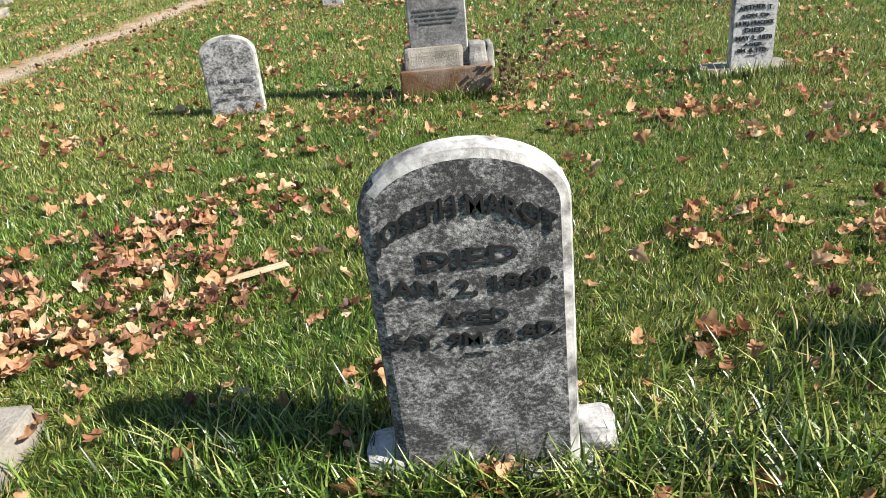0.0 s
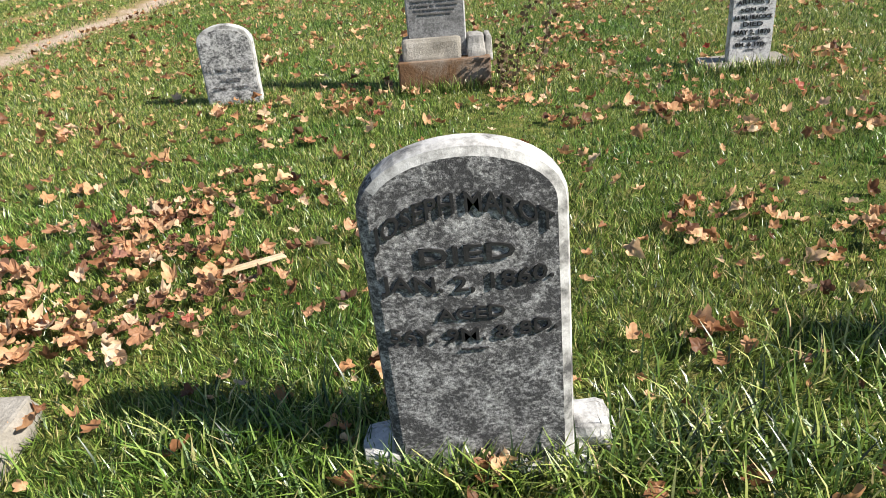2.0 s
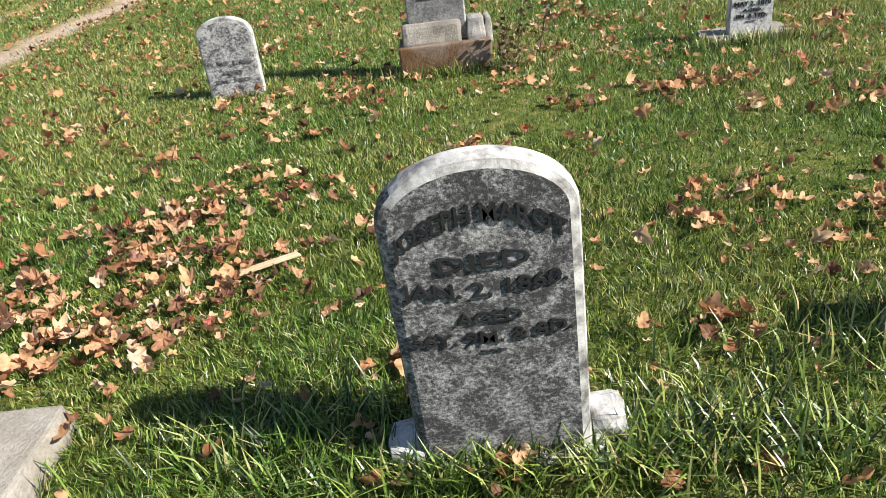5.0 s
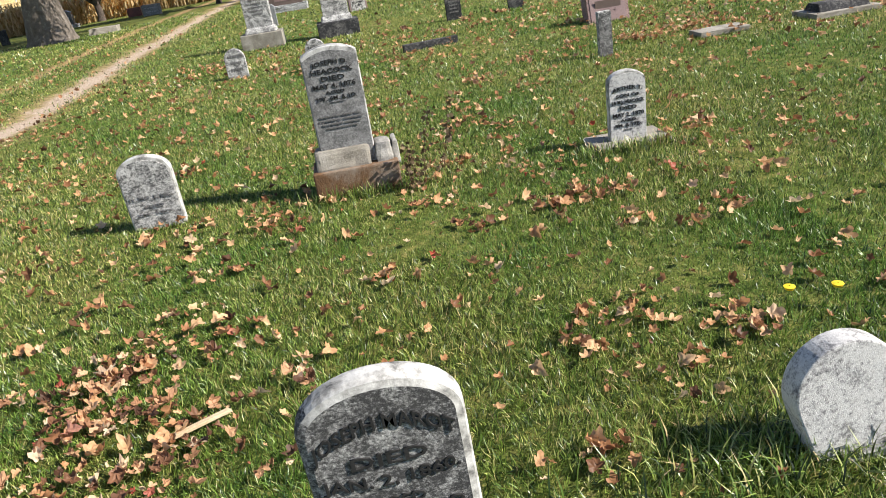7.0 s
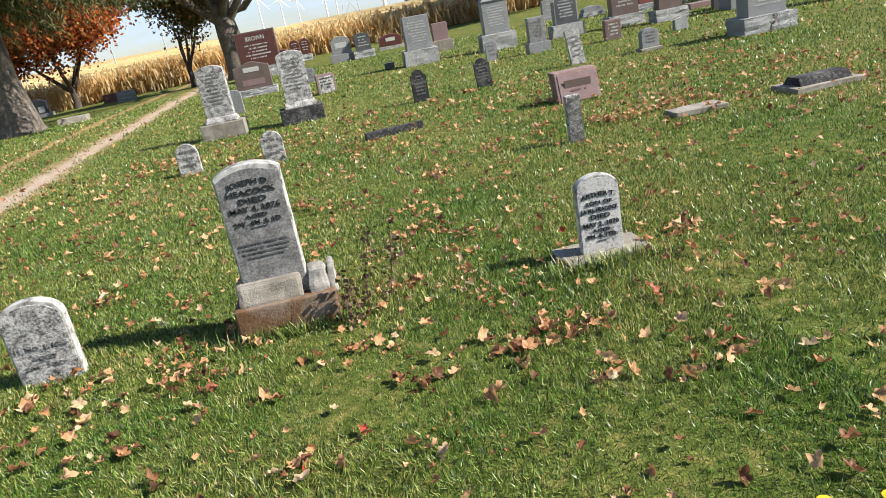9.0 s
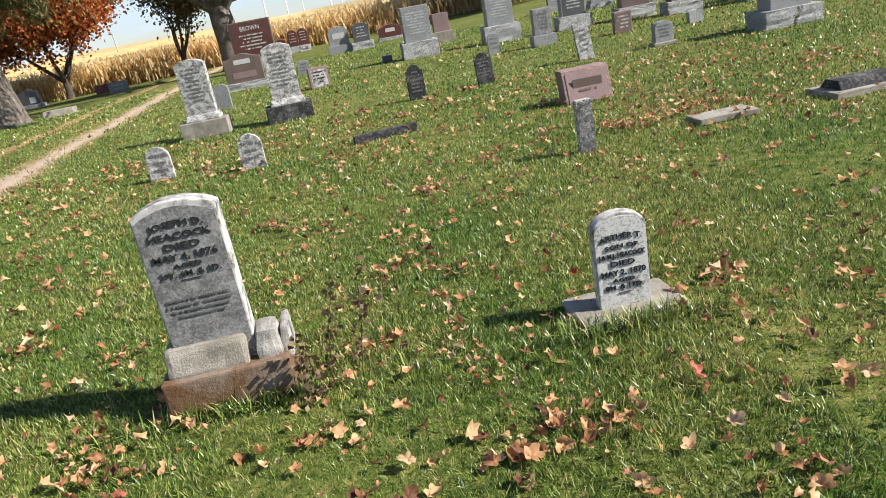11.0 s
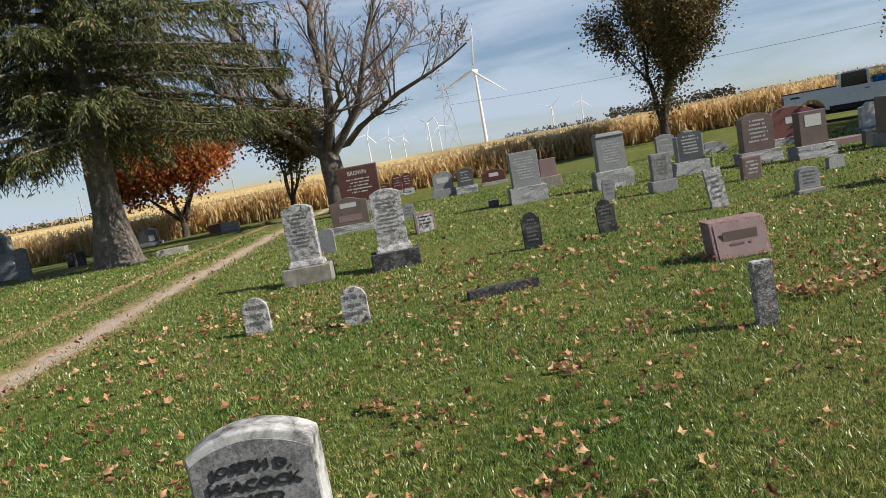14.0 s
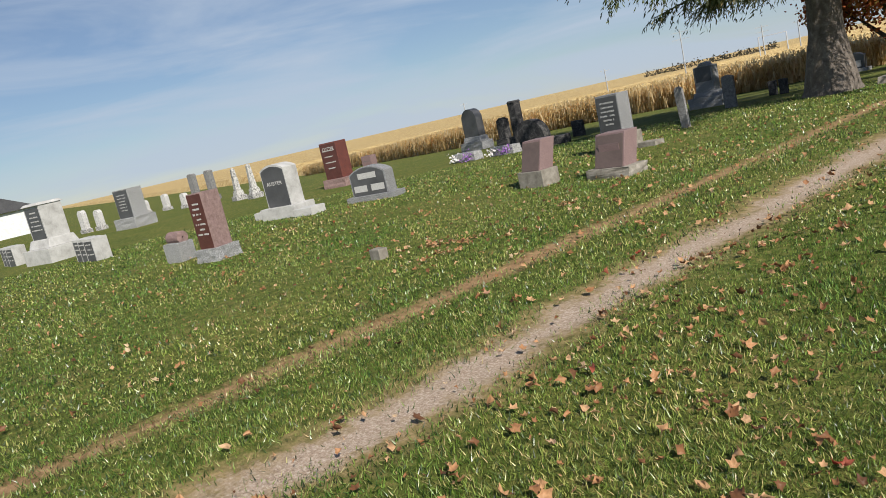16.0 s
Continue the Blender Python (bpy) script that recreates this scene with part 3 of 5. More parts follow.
def broadleaf(name, x, y, height, trunk_r, clear, spread, leaves, leaf_size, bark, crown_mat, label, seed, lift=0.7, depth=4, fork=3, clump=0.28, leafed=None):
    """A tree grown limb by limb: trunk, forking limbs, twigs, leaves about the twig ends."""
    r = random.Random(seed)
    rng = np.random.default_rng(seed)
    t_ = thing(name, x, y, ground_at(x, y) - 0.05, label, "tree")
    V, F, tips = [], [], []

    def grow(p, d, length, rad, level):
        pts, radii = [p.copy()], [rad]
        segs = 4
        for i in range(segs):
            d = (d + Vector((r.gauss(0, 0.13), r.gauss(0, 0.13), r.gauss(0.03, 0.08)))).normalized()
            p = p + d * length / segs
            pts.append(p.copy())
            radii.append(max(0.011, rad * (1 - 0.42 * (i + 1) / segs)))
            if level >= (depth - 1 if leafed is None else leafed):
                tips.append(p.copy())
        tube(V, F, pts, radii, 9 if level < 2 else (6 if level < 3 else 4))
        if level == depth - 2:
            tips.append(p.copy())
        if level < depth:
            n = fork + (1 if r.random() < 0.4 or (level >= 3 and depth > 5) else 0)
            turn = r.uniform(0, 6.28)
            for k in range(n):
                a = turn + 2 * math.pi * k / n + r.gauss(0, 0.3)
                up = d * lift + Vector((math.cos(a), math.sin(a), 0.15)) * spread
                q = pts[-1] if k < 2 else pts[r.randint(2, 4)]
                grow(q.copy(), up.normalized(), length * r.uniform(0.62, 0.84), radii[-1] * r.uniform(0.55, 0.78), level + 1)

    base = Vector((0, 0, 0))
    flare = [Vector((0, 0, 0)), Vector((0.0, 0, clear * 0.12)), Vector((0.03, 0, clear * 0.4)), Vector((0.0, 0.02, clear))]
    tube(V, F, flare, [trunk_r * 1.45, trunk_r * 1.08, trunk_r * 0.95, trunk_r * 0.85], 14)
    n0 = fork + 1
    for k in range(n0):
        a = 2 * math.pi * k / n0 + r.uniform(-0.4, 0.4)
        grow(Vector((0, 0.02, clear * r.uniform(0.86, 1.0))), (Vector((math.cos(a) * spread, math.sin(a) * spread, lift + 0.25))).normalized(), (height - clear) * 0.36 * r.uniform(0.85, 1.15), trunk_r * r.uniform(0.52, 0.72), 1)
    wood = raw("trunk", V, F, bark, t_)
    for q in wood.data.polygons:
        q.use_smooth = True
    if leaves:
        tp = np.array([tuple(q) for q in tips])
        c = tp[rng.integers(0, len(tp), leaves)] + rng.normal(0, clump, (leaves, 3))
        P, Fq = leaf_quads(c, leaf_size, rng)
        mesh_np("crown", P, Fq, crown_mat, t_)
    return t_


def spruce(x, y, height, trunk_r, seed):
    """An old spruce: bare lower trunk, long limbs that droop, hung with curtains of twigs."""
    r = random.Random(seed)
    rng = np.random.default_rng(seed)
    t_ = thing("spruce_tree", x, y, ground_at(x, y) - 0.05, "old dark green spruce with drooping limbs and bare lower trunk", "tree")
    V, F = [], []
    pts = [Vector((0.02 * i, 0.01 * i, height * i / 12)) for i in range(13)]
    tube(V, F, pts, [trunk_r * (1.55 if i == 0 else 1.0) * (1 - i / 12.6) for i in range(13)], 16)
    # swelling roots
    for k in range(6):
        a = k * 1.05 + 0.3
        tube(V, F, [Vector((math.cos(a) * trunk_r * 0.7, math.sin(a) * trunk_r * 0.7, 0.55)), Vector((math.cos(a) * trunk_r * 1.5, math.sin(a) * trunk_r * 1.5, 0.02))], [trunk_r * 0.4, trunk_r * 0.18], 6)
    cs, dirs = [], []
    z = 4.1
    while z < height - 0.5:
        reach = 8.2 * (1 - (z - 2.6) / (height + 1.5)) ** 0.75 * (0.72 + 0.28 * min(1.0, (z - 3.7) / 2.0))
        for k in range(7 if z < 9.5 else 5):
            a = r.uniform(0, 6.28)
            ln = reach * r.uniform(0.65, 1.1)
            n = 9
            limb = []
            for i in range(n + 1):
                u = i / n
                sag = 0.55 * u - 1.9 * u * u + 0.95 * u ** 3
                limb.append(Vector((math.cos(a) * ln * u, math.sin(a) * ln * u, z + sag * ln * 0.26 + r.gauss(0, 0.03))))
            tube(V, F, limb, [0.085 * (1 - 0.9 * i / n) + 0.008 for i in range(n + 1)], 5)
            for i in range(2, n + 1):
                for s in range(9):
                    q = limb[i - 1].lerp(limb[i], r.random())
                    sa = a + r.choice((-1, 1)) * r.uniform(0.4, 1.3)
                    sl = r.uniform(0.35, 1.0) * (1.15 - 0.55 * i / n)
                    hang = r.uniform(0.4, 1.25)
                    m = 17 if z < 9.5 else 6
                    for j in range(m):
                        u = (j + r.random()) / m
                        cs.append((q.x + math.cos(sa) * sl * u, q.y + math.sin(sa) * sl * u, q.z - hang * sl * u * u * 1.3 + r.gauss(0, 0.02)))
                        dirs.append((math.cos(sa) * 0.5 + r.gauss(0, 0.35), math.sin(sa) * 0.5 + r.gauss(0, 0.35), -0.55 * u - 0.35 + r.gauss(0, 0.25)))
        z += r.uniform(0.26, 0.42) * (1.0 if z < 9 else 2.2)
    wood = raw("trunk", V, F, BARK, t_)
    for q in wood.data.polygons:
        q.use_smooth = True
    c, d = np.array(cs), np.array(dirs)
    d /= np.linalg.norm(d, axis=1)[:, None]
    b = np.cross(d, rng.normal(size=d.shape))
    b /= np.linalg.norm(b, axis=1)[:, None]
    s = rng.uniform(0.10, 0.24, len(c))[:, None]
    P = np.stack([c, c + d * s * 0.5 + b * 0.019, c + d * s, c + d * s * 0.5 - b * 0.019], 1).reshape(-1, 3)
    mesh_np("crown", P, np.arange(4 * len(c)).reshape(-1, 4), NEEDLES, t_)


def bare_maple(x, y, seed):
    """A big old maple: a trunk that splits low into sinuous limbs, side branches that turn upwards, fine twigs."""
    r = random.Random(seed)
    rng = np.random.default_rng(seed)
    t_ = thing("bare_maple_tree", x, y, ground_at(x, y) - 0.05, "large grey-barked maple almost bare, last orange leaves", "tree")
    V, F, tips = [], [], []

    def limb(p, d, length, rad, level, up):
        n = 9 if level == 0 else (6 if level == 1 else 4)
        pts, radii = [p.copy()], [rad]
        for i in range(n):
            d = (d + Vector((r.gauss(0, 0.15), r.gauss(0, 0.15), r.gauss(up, 0.10)))).normalized()
            p = p + d * length / n
            pts.append(p.copy())
            radii.append(max(0.011, rad * (1 - 0.80 * (i + 1) / n)))
        tube(V, F, pts, radii, (9, 6, 4, 3)[level])
        if level >= 2:
            tips.extend(pts[2:])
        if level == 3:
            return
        for k in range((11, 8, 6)[level]):
            f = (0.22, 0.15, 0.1)[level] + (1 - (0.22, 0.15, 0.1)[level]) * (k + r.random()) / (11, 8, 6)[level]
            i = min(n - 1, int(f * n))
            q = pts[i].lerp(pts[i + 1], f * n - i)
            ax = (pts[i + 1] - pts[i]).normalized()
            side = ax.orthogonal().normalized()
            side.rotate(Matrix.Rotation(r.uniform(0, 6.283), 3, ax))
            out_ = (ax * r.uniform(0.55, 0.9) + side * r.uniform(0.5, 0.9) + Vector((0, 0, 0.22))).normalized()
            limb(q, out_, length * r.uniform(0.26, 0.46) * (1.15 - 0.55 * f), radii[i] * r.uniform(0.32, 0.55), level + 1, 0.06)

    crotch = Vector((-0.05, 0, 2.7))
    tube(V, F, [Vector((0.12, 0, 0)), Vector((0.10, 0, 0.35)), Vector((0.05, 0, 1.2)), Vector((0, 0, 2.0)), crotch], [0.74, 0.58, 0.50, 0.50, 0.44], 16)
    for dx, dy, dz, ln, rad, up in ((-0.10, 0.1, 1.0, 11.0, 0.36, 0.02), (0.35, -0.1, 0.9, 10.0, 0.27, 0.04), (1.0, 0.0, 0.28, 8.0, 0.17, 0.05), (0.72, 0.35, 0.75, 9.0, 0.20, 0.05),
                                    (-0.75, -0.2, 0.72, 8.5, 0.21, 0.02), (-1.0, 0.25, 0.42, 7.0, 0.15, 0.02), (0.1, -0.8, 0.7, 7.5, 0.18, 0.04), (-0.2, 0.85, 0.8, 8.0, 0.2, 0.04), (0.55, -0.45, 0.9, 9.0, 0.19, 0.05)):
        limb(crotch + Vector((0.12 * dx, 0.12 * dy, r.uniform(-0.35, 0.1))), Vector((dx, dy, dz)).normalized(), ln, rad, 0, up)
    wood = raw("trunk", V, F, BARK, t_)
    for q in wood.data.polygons:
        q.use_smooth = True
    tp = np.array([tuple(q) for q in tips])
    hubs = tp[rng.integers(0, len(tp), 60)]
    c = np.concatenate([tp[rng.integers(0, len(tp), 1500)] + rng.normal(0, 0.12, (1500, 3)), hubs[rng.integers(0, 60, 2600)] + rng.normal(0, 0.30, (2600, 3))])
    P, Fq = leaf_quads(c, 0.10, rng)
    mesh_np("crown", P, Fq, CROWN_THIN, t_)


spruce(-9.6, 26.6, 22.0, 0.52, 3)
bare_maple(-3.1, 35.2, 11)
broadleaf("red_maple_tree", -12.9, 43.6, 6.9, 0.20, 0.9, 0.55, 30000, 0.20, BARK_DARK, CROWN_RED, "small maple with orange-red autumn leaves beside the corn", 21, 0.62, 4, 3, 0.42, 2)
broadleaf("pear_tree", -5.4, 36.6, 5.9, 0.13, 0.9, 0.40, 15000, 0.14, BARK_DARK, CROWN_PEAR, "upright young pear tree with bronze-green leaves", 31, 0.85, 4, 3, 0.30, 2)
broadleaf("pear_tree", 14.2, 41.4, 8.7, 0.26, 0.9, 0.34, 44000, 0.15, BARK_DARK, CROWN_PEAR, "dense upright pear tree turning bronze and red", 44, 0.9, 4, 3, 0.40, 1)
broadleaf("shade_tree", 20.6, 24.4, 7.6, 0.25, 1.5, 0.85, 16000, 0.15, BARK_DARK, CROWN_PEAR, "dark-leaved tree beside the parked truck", 51, 0.45, 4, 3, 0.40)


# ---- gravestones ----
GRP = "gravestones in the cemetery"


def monument(x, y, w, h, d, top, mat, label, base=None, base_mat=None, rough=False, face=None, face_frac=0.84,
             letters=None, rows=0, let_mat=None, plate=None, name="gravestone", rz=None, ry=0.0, rx=0.0, seed=None, step=None, zoff=0.0, cap=False, lean=0.0, soft=None):
    """A gravestone facing -y. h: whole height; base: (width, height, depth) of its footing."""
    seed = int(abs(x * 37 + y * 11) * 10) if seed is None else seed
    # the western rows stand turned a little towards the lane
    rz = (18.0 if x < -14 and y < 24 else 0.0) if rz is None else rz
    e = thing(name, x, y, ground_at(x, y) - 0.02 + zoff, label, "gravestone", GRP, rz, rx, ry)
    z = 0.0
    if base:
        bm = box(base[0], base[2], base[1] + 0.02, 0.0, 0.012)
        if rough:
            roughen(bm, 0.034, 7.0, seed)
        part("base", bm, base_mat or mat, e)
        z = base[1] + 0.018
    if step:
        part("plinth", box(step[0], step[2], step[1], z, 0.03, top=0.9, topd=0.8), step[3] if len(step) > 3 else mat, e)
        z += step[1] - 0.002
    hh = h - z + 0.02
    part("slab", slab(top, w, hh, d, soft or (0.010 if w > 0.5 else 0.007), z, 0.0, lean), mat, e)
    if cap:
        part("cap", box(w * 1.08, d * 1.2, 0.09, z + hh - 0.012, 0.025, top=0.82), mat, e)
    fy = -d / 2
    if face:
        fk = top if top in ("round", "seg", "arch", "flat", "serp") else "flat"
        part("face_panel", slab(fk, w * face_frac, hh * (0.5 + face_frac / 2) - 0.02, 0.006, 0.0, z + 0.012, fy - 0.002, lean), face, e)
        fy -= 0.005
    if plate:
        for px, pz, pw, ph, pm in plate:
            part("plaque", box(pw * w, 0.008, ph * hh, z + pz * hh - ph * hh / 2, 0.002, px * w, fy - 0.003 + lean * pz * hh), pm, e)
        fy -= 0.008
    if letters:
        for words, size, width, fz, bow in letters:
            text_mesh("inscription", words, size, width * w, z + fz * hh, fy - 0.001 + lean * fz * hh, let_mat or LETTERS_DARK, e, 0.008, 0.0, bow, lean)
    if rows:
        bars(e, rows, w * 0.78, z + hh * 0.22, z + hh * 0.86, fy - 0.001, let_mat or CARVED_SOFT, seed, lean)
    return e


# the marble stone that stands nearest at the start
def crust_and_shade(e, dark_mat, test):
    """Give the faces of a stone's slab that pass the test a second surface, for lichen and painted shade."""
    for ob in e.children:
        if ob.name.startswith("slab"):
            ob.data.materials.append(dark_mat)
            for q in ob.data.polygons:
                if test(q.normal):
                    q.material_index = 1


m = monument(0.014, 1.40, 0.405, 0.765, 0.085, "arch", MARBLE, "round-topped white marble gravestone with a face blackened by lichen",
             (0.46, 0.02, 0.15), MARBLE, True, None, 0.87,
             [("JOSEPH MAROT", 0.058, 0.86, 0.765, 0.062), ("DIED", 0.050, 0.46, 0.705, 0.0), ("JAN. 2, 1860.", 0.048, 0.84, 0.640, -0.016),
              ("AGED", 0.038, 0.34, 0.528, 0.0), ("56Y. 9M. & 8D.", 0.044, 0.84, 0.478, -0.014), ("___", 0.02, 0.14, 0.425, 0.0)], 0, LETTERS_DARK, seed=4, ry=-1.3, soft=0.024)
# the front is lichened; the left faces' shade is painted with the same dark
crust_and_shade(m, MARBLE_FACE, lambda n: n.x < -0.25 and n.z < 0.75 or n.y < -0.95)
part("base_fragment", roughen(box(0.12, 0.11, 0.10, 0.0, 0.03, 0.235, 0.03), 0.02, 9, 3), MARBLE, m, "broken white marble end")
part("base_fragment", roughen(box(0.10, 0.12, 0.085, 0.0, 0.03, -0.225, 0.02), 0.015, 9, 8), MARBLE, m, "broken white marble end")

# low stone behind it
monument(-1.46, 5.03, 0.37, 0.525, 0.07, "arch", MARBLE, "small grey marble gravestone with a low arched top", None, None, False, MARBLE_DIRTY, 0.93,
         [("11. MO. 1, 1866", 0.040, 0.82, 0.46, 0.0), ("AGED", 0.032, 0.4, 0.34, 0.0), ("2M. 10D.", 0.030, 0.7, 0.24, 0.0)], 0, CARVED_SOFT)

# taller stone on a rusty sandstone base
j = monument(-0.01, 5.02, 0.385, 1.045, 0.12, "seg", MARBLE, "leaning marble headstone on a cracked plinth and rusty sandstone base", (0.61, 0.21, 0.34), SANDSTONE, False, MARBLE_GREY_OR_SHADE, 0.95,
             [("JOSEPH D.", 0.042, 0.64, 0.860, 0.012), ("HEACOCK", 0.044, 0.74, 0.805, 0.0), ("DIED", 0.044, 0.42, 0.745, 0.0), ("MAY 4, 1876", 0.044, 0.76, 0.685, 0.0),
              ("AGED", 0.030, 0.34, 0.632, 0.0), ("29Y. 6M. & 1D.", 0.038, 0.74, 0.585, 0.0), ("_____", 0.02, 0.25, 0.56, 0.0)], 0, LETTERS_DARK, seed=2)
part("plinth", roughen(box(0.40, 0.26, 0.15, 0.215, 0.03, -0.075, -0.01, 0.97, 0.6), 0.010, 9, 2), CONCRETE, j, "cracked limestone plinth with a broken corner")
part("plinth_fragment", roughen(box(0.13, 0.24, 0.15, 0.215, 0.035, 0.215, -0.01, 0.85, 0.7), 0.014, 9, 5), LIMESTONE, j, "broken piece of the plinth")
part("plinth_fragment", roughen(box(0.05, 0.26, 0.16, 0.19, 0.015, 0.30, 0.03, 0.8, 0.8), 0.012, 9, 7), LIMESTONE, j)
bars(j, 4, 0.34, 0.50, 0.61, -0.068, CARVED_SOFT, 77)
for q in j.children:
    if q.name.startswith(("slab", "face_panel", "inscription")):
        q.location.x -= 0.035

# child's stone on a concrete slab
a = monument(2.005, 4.93, 0.275, 0.505, 0.07, "arch", MARBLE, "small white marble headstone with dark raised letters", None, None, False, MARBLE_PALE, 0.96,
             [("ARTHER T.", 0.040, 0.80, 0.74, 0.014), ("SON OF", 0.032, 0.62, 0.655, 0.006), ("J.& M.J. HEACOCK", 0.036, 0.88, 0.575, 0.0), ("DIED", 0.040, 0.46, 0.49, 0.0),
              ("MAY 2, 1870", 0.042, 0.84, 0.395, 0.0), ("AGED", 0.030, 0.42, 0.315, 0.0), ("8M. & 17D.", 0.036, 0.72, 0.245, 0.0), ("____", 0.02, 0.25, 0.2, 0.0)], 0, LETTERS_DARK, rz=-3, zoff=0.035)
sl = thing("footing_slab", 2.01, 4.95, -0.03, "rough weathered concrete footing slab flush with the grass", "slab")
part("slab_body", roughen(box(0.56, 0.35, 0.065, 0, 0.015), 0.02, 6, 4), CONCRETE, sl)

# white stone tilting at the edge, and the slab with a footstone across from it
monument(1.46, 1.60, 0.35, 0.41, 0.09, "round", MARBLE_PALE, "tilting round-topped pale marble gravestone with dark specks", (0.42, 0.03, 0.14), MARBLE, True, None, 0.94, None, 0, CARVED_SOFT, ry=-19, rx=-6)
monument(-1.42, 1.50, 0.22, 0.42, 0.10, "flat", LIMESTONE, "broken grey stone stub standing on a concrete slab", (0.52, 0.07, 0.34), CONCRETE, True, None)

# two tall marble tablets on stepped bases
for x, y, r_, k in ((-1.47, 14.72, -2, 3), (0.0, 14.62, 2, 5)):
    monument(x, y, 0.50, 1.30, 0.20, "seg", MARBLE_DIRTY, "tall weathered marble tablet on a stepped stone base", (0.80, 0.27, 0.46), BLACKENED_OR_SHADED if k == 5 else CONCRETE, False, None, 0.9, None, 9, CARVED_SOFT, step=(0.62, 0.11, 0.34), rz=r_, seed=k)

# pairs of low stones, tokens, slabs
monument(-1.60, 11.33, 0.31, 0.43, 0.075, "round", MARBLE_DIRTY, "small round-topped marble stone darkened by lichen", None, None, False, None, 0.9, None, 3)
monument(-0.37, 10.86, 0.30, 0.43, 0.07, "round", MARBLE_DIRTY, "small round-topped white marble stone", None, None, False, None, 0.9, [("A", 0.05, 0.14, 0.75, 0)], 3, CARVED_SOFT)
monument(2.18, 13.86, 0.29, 0.57, 0.06, "shoulder", BLACKENED_OR_SHADED, "small dark shouldered tablet", None, None, False, None, 0.9, None, 6)
monument(3.46, 14.2, 0.30, 0.52, 0.06, "shoulder", BLACKENED_OR_SHADED, "small dark shouldered tablet", None, None, False, None, 0.9, None, 6, ry=-3)
monument(1.34, 11.05, 0.86, 0.105, 0.10, "flat", BLACKENED_OR_SHADED, "low dark stone kerb lying in the grass", None, None, name="stone_kerb", rz=8)
monument(3.05, 8.2, 0.16, 0.50, 0.075, "flat", MARBLE_DIRTY, "narrow upright stone post stained black and white", None, None, False, MARBLE_FACE, 0.96, name="stone_post", ry=-1)
pk = monument(4.02, 10.78, 0.64, 0.41, 0.26, "flat", PINK_ROCK, "sloping pink granite marker with a polished sunk panel", None, None, False, PINK, 0.86, None, 0, CUT, [(0, 0.5, 0.62, 0.46, BROWN)], rz=0, lean=0.28)
bars(pk, 2, 0.36, 0.13, 0.28, -0.146, PINK, 9, 0.28)
pad = thing("grave_slab", 4.55, 8.38, -0.01, "pale flat stone slab half covered by leaves", "slab")
part("slab_body", roughen(box(0.62, 0.30, 0.06, 0, 0.01), 0.012, 8, 1), CONCRETE, pad)
pad = thing("low_marker", 6.05, 8.35, -0.02, "low dark stone marker on a concrete edge", "marker")
part("slab_body", roughen(box(0.85, 0.50, 0.07, 0, 0.01), 0.012, 8, 2), CONCRETE, pad)
part("top", box(0.66, 0.34, 0.10, 0.06, 0.01, top=0.95, topd=0.6), BLACKENED_OR_SHADED, pad)

# middle ground
monument(-1.6, 18.4, 0.34, 0.54, 0.07, "arch", GRANITE, "thin plain grey slab headstone", None, None, rows=0, rz=-4)
monument(-1.42, 22.5, 1.02, 0.95, 0.24, "serp", BROWN, "wide brown granite headstone on a rock-faced base", (1.25, 0.2, 0.4), GRANITE_ROCK, True, None, 0.9, [], 0, CUT, [(0, 0.72, 0.44, 0.17, CUT), (0, 0.25, 0.62, 0.22, PINK)], rz=0)
b = monument(-1.75, 31.5, 1.6, 1.82, 0.5, "flat", BROWN, "massive red-brown granite family monument with cut lettering", (1.85, 0.42, 0.75), GRANITE_ROCK, True, RED_FACE, 0.95, [("BROWN", 0.24, 0.46, 0.80, 0.0)], 0, CUT)
bars(b, 5, 1.15, 0.75, 1.38, -0.26, CUT, 5)
monument(0.15, 23.6, 0.36, 0.4, 0.08, "arch", GRANITE, "small grey arched granite stone", None, None, rows=3)
monument(0.56, 19.1, 0.46, 0.45, 0.12, "flat", PINK, "small square pale marker with cut lettering in a pink frame", None, None, False, MARBLE_DIRTY, 0.8, None, 4, LETTERS_DARK, rz=12)
for dx, nm in ((-0.26, "heart"), (0.26, "heart")):
    monument(-0.25 + dx, 39.6, 0.5, 1.1, 0.2, "round", RED, "red granite stone with a rounded top, one of a pair", (0.56, 0.3, 0.36), GRANITE_ROCK, True, RED_FACE, 0.9, None, 4, CUT)
monument(-1.1, 38.4, 0.55, 0.8, 0.2, "serp", RED, "low dark red granite stone", (0.7, 0.2, 0.36), GRANITE_ROCK, True, RED_FACE, 0.9, None, 3, CUT)
monument(1.5, 30.5, 0.78, 0.98, 0.22, "arch", GRANITE, "grey granite stone with a pale inscription panel", (0.95, 0.3, 0.4), GRANITE, False, None, 0.9, None, 0, CUT, [(0, 0.5, 0.6, 0.3, CUT)])
monument(2.36, 30.3, 0.62, 0.95, 0.22, "seg", GRANITE_DARK_OR_SHADE, "polished dark granite stone on a grey base", (0.85, 0.27, 0.42), GRANITE_ROCK, True, None, 0.9, None, 4, CUT)
monument(3.72, 32.8, 1.0, 0.62, 0.24, "seg", RED, "low red granite stone with a pale panel", (1.1, 0.12, 0.36), GRANITE_ROCK, True, RED_FACE, 0.9, None, 0, CUT, [(0, 0.55, 0.4, 0.3, CUT)])
monument(3.38, 21.7, 0.74, 1.33, 0.36, "flat", GRANITE, "grey granite monument on a rock-faced base", (0.98, 0.42, 0.56), GRANITE_ROCK, True, None, 0.9, None, 8, CUT, cap=False)
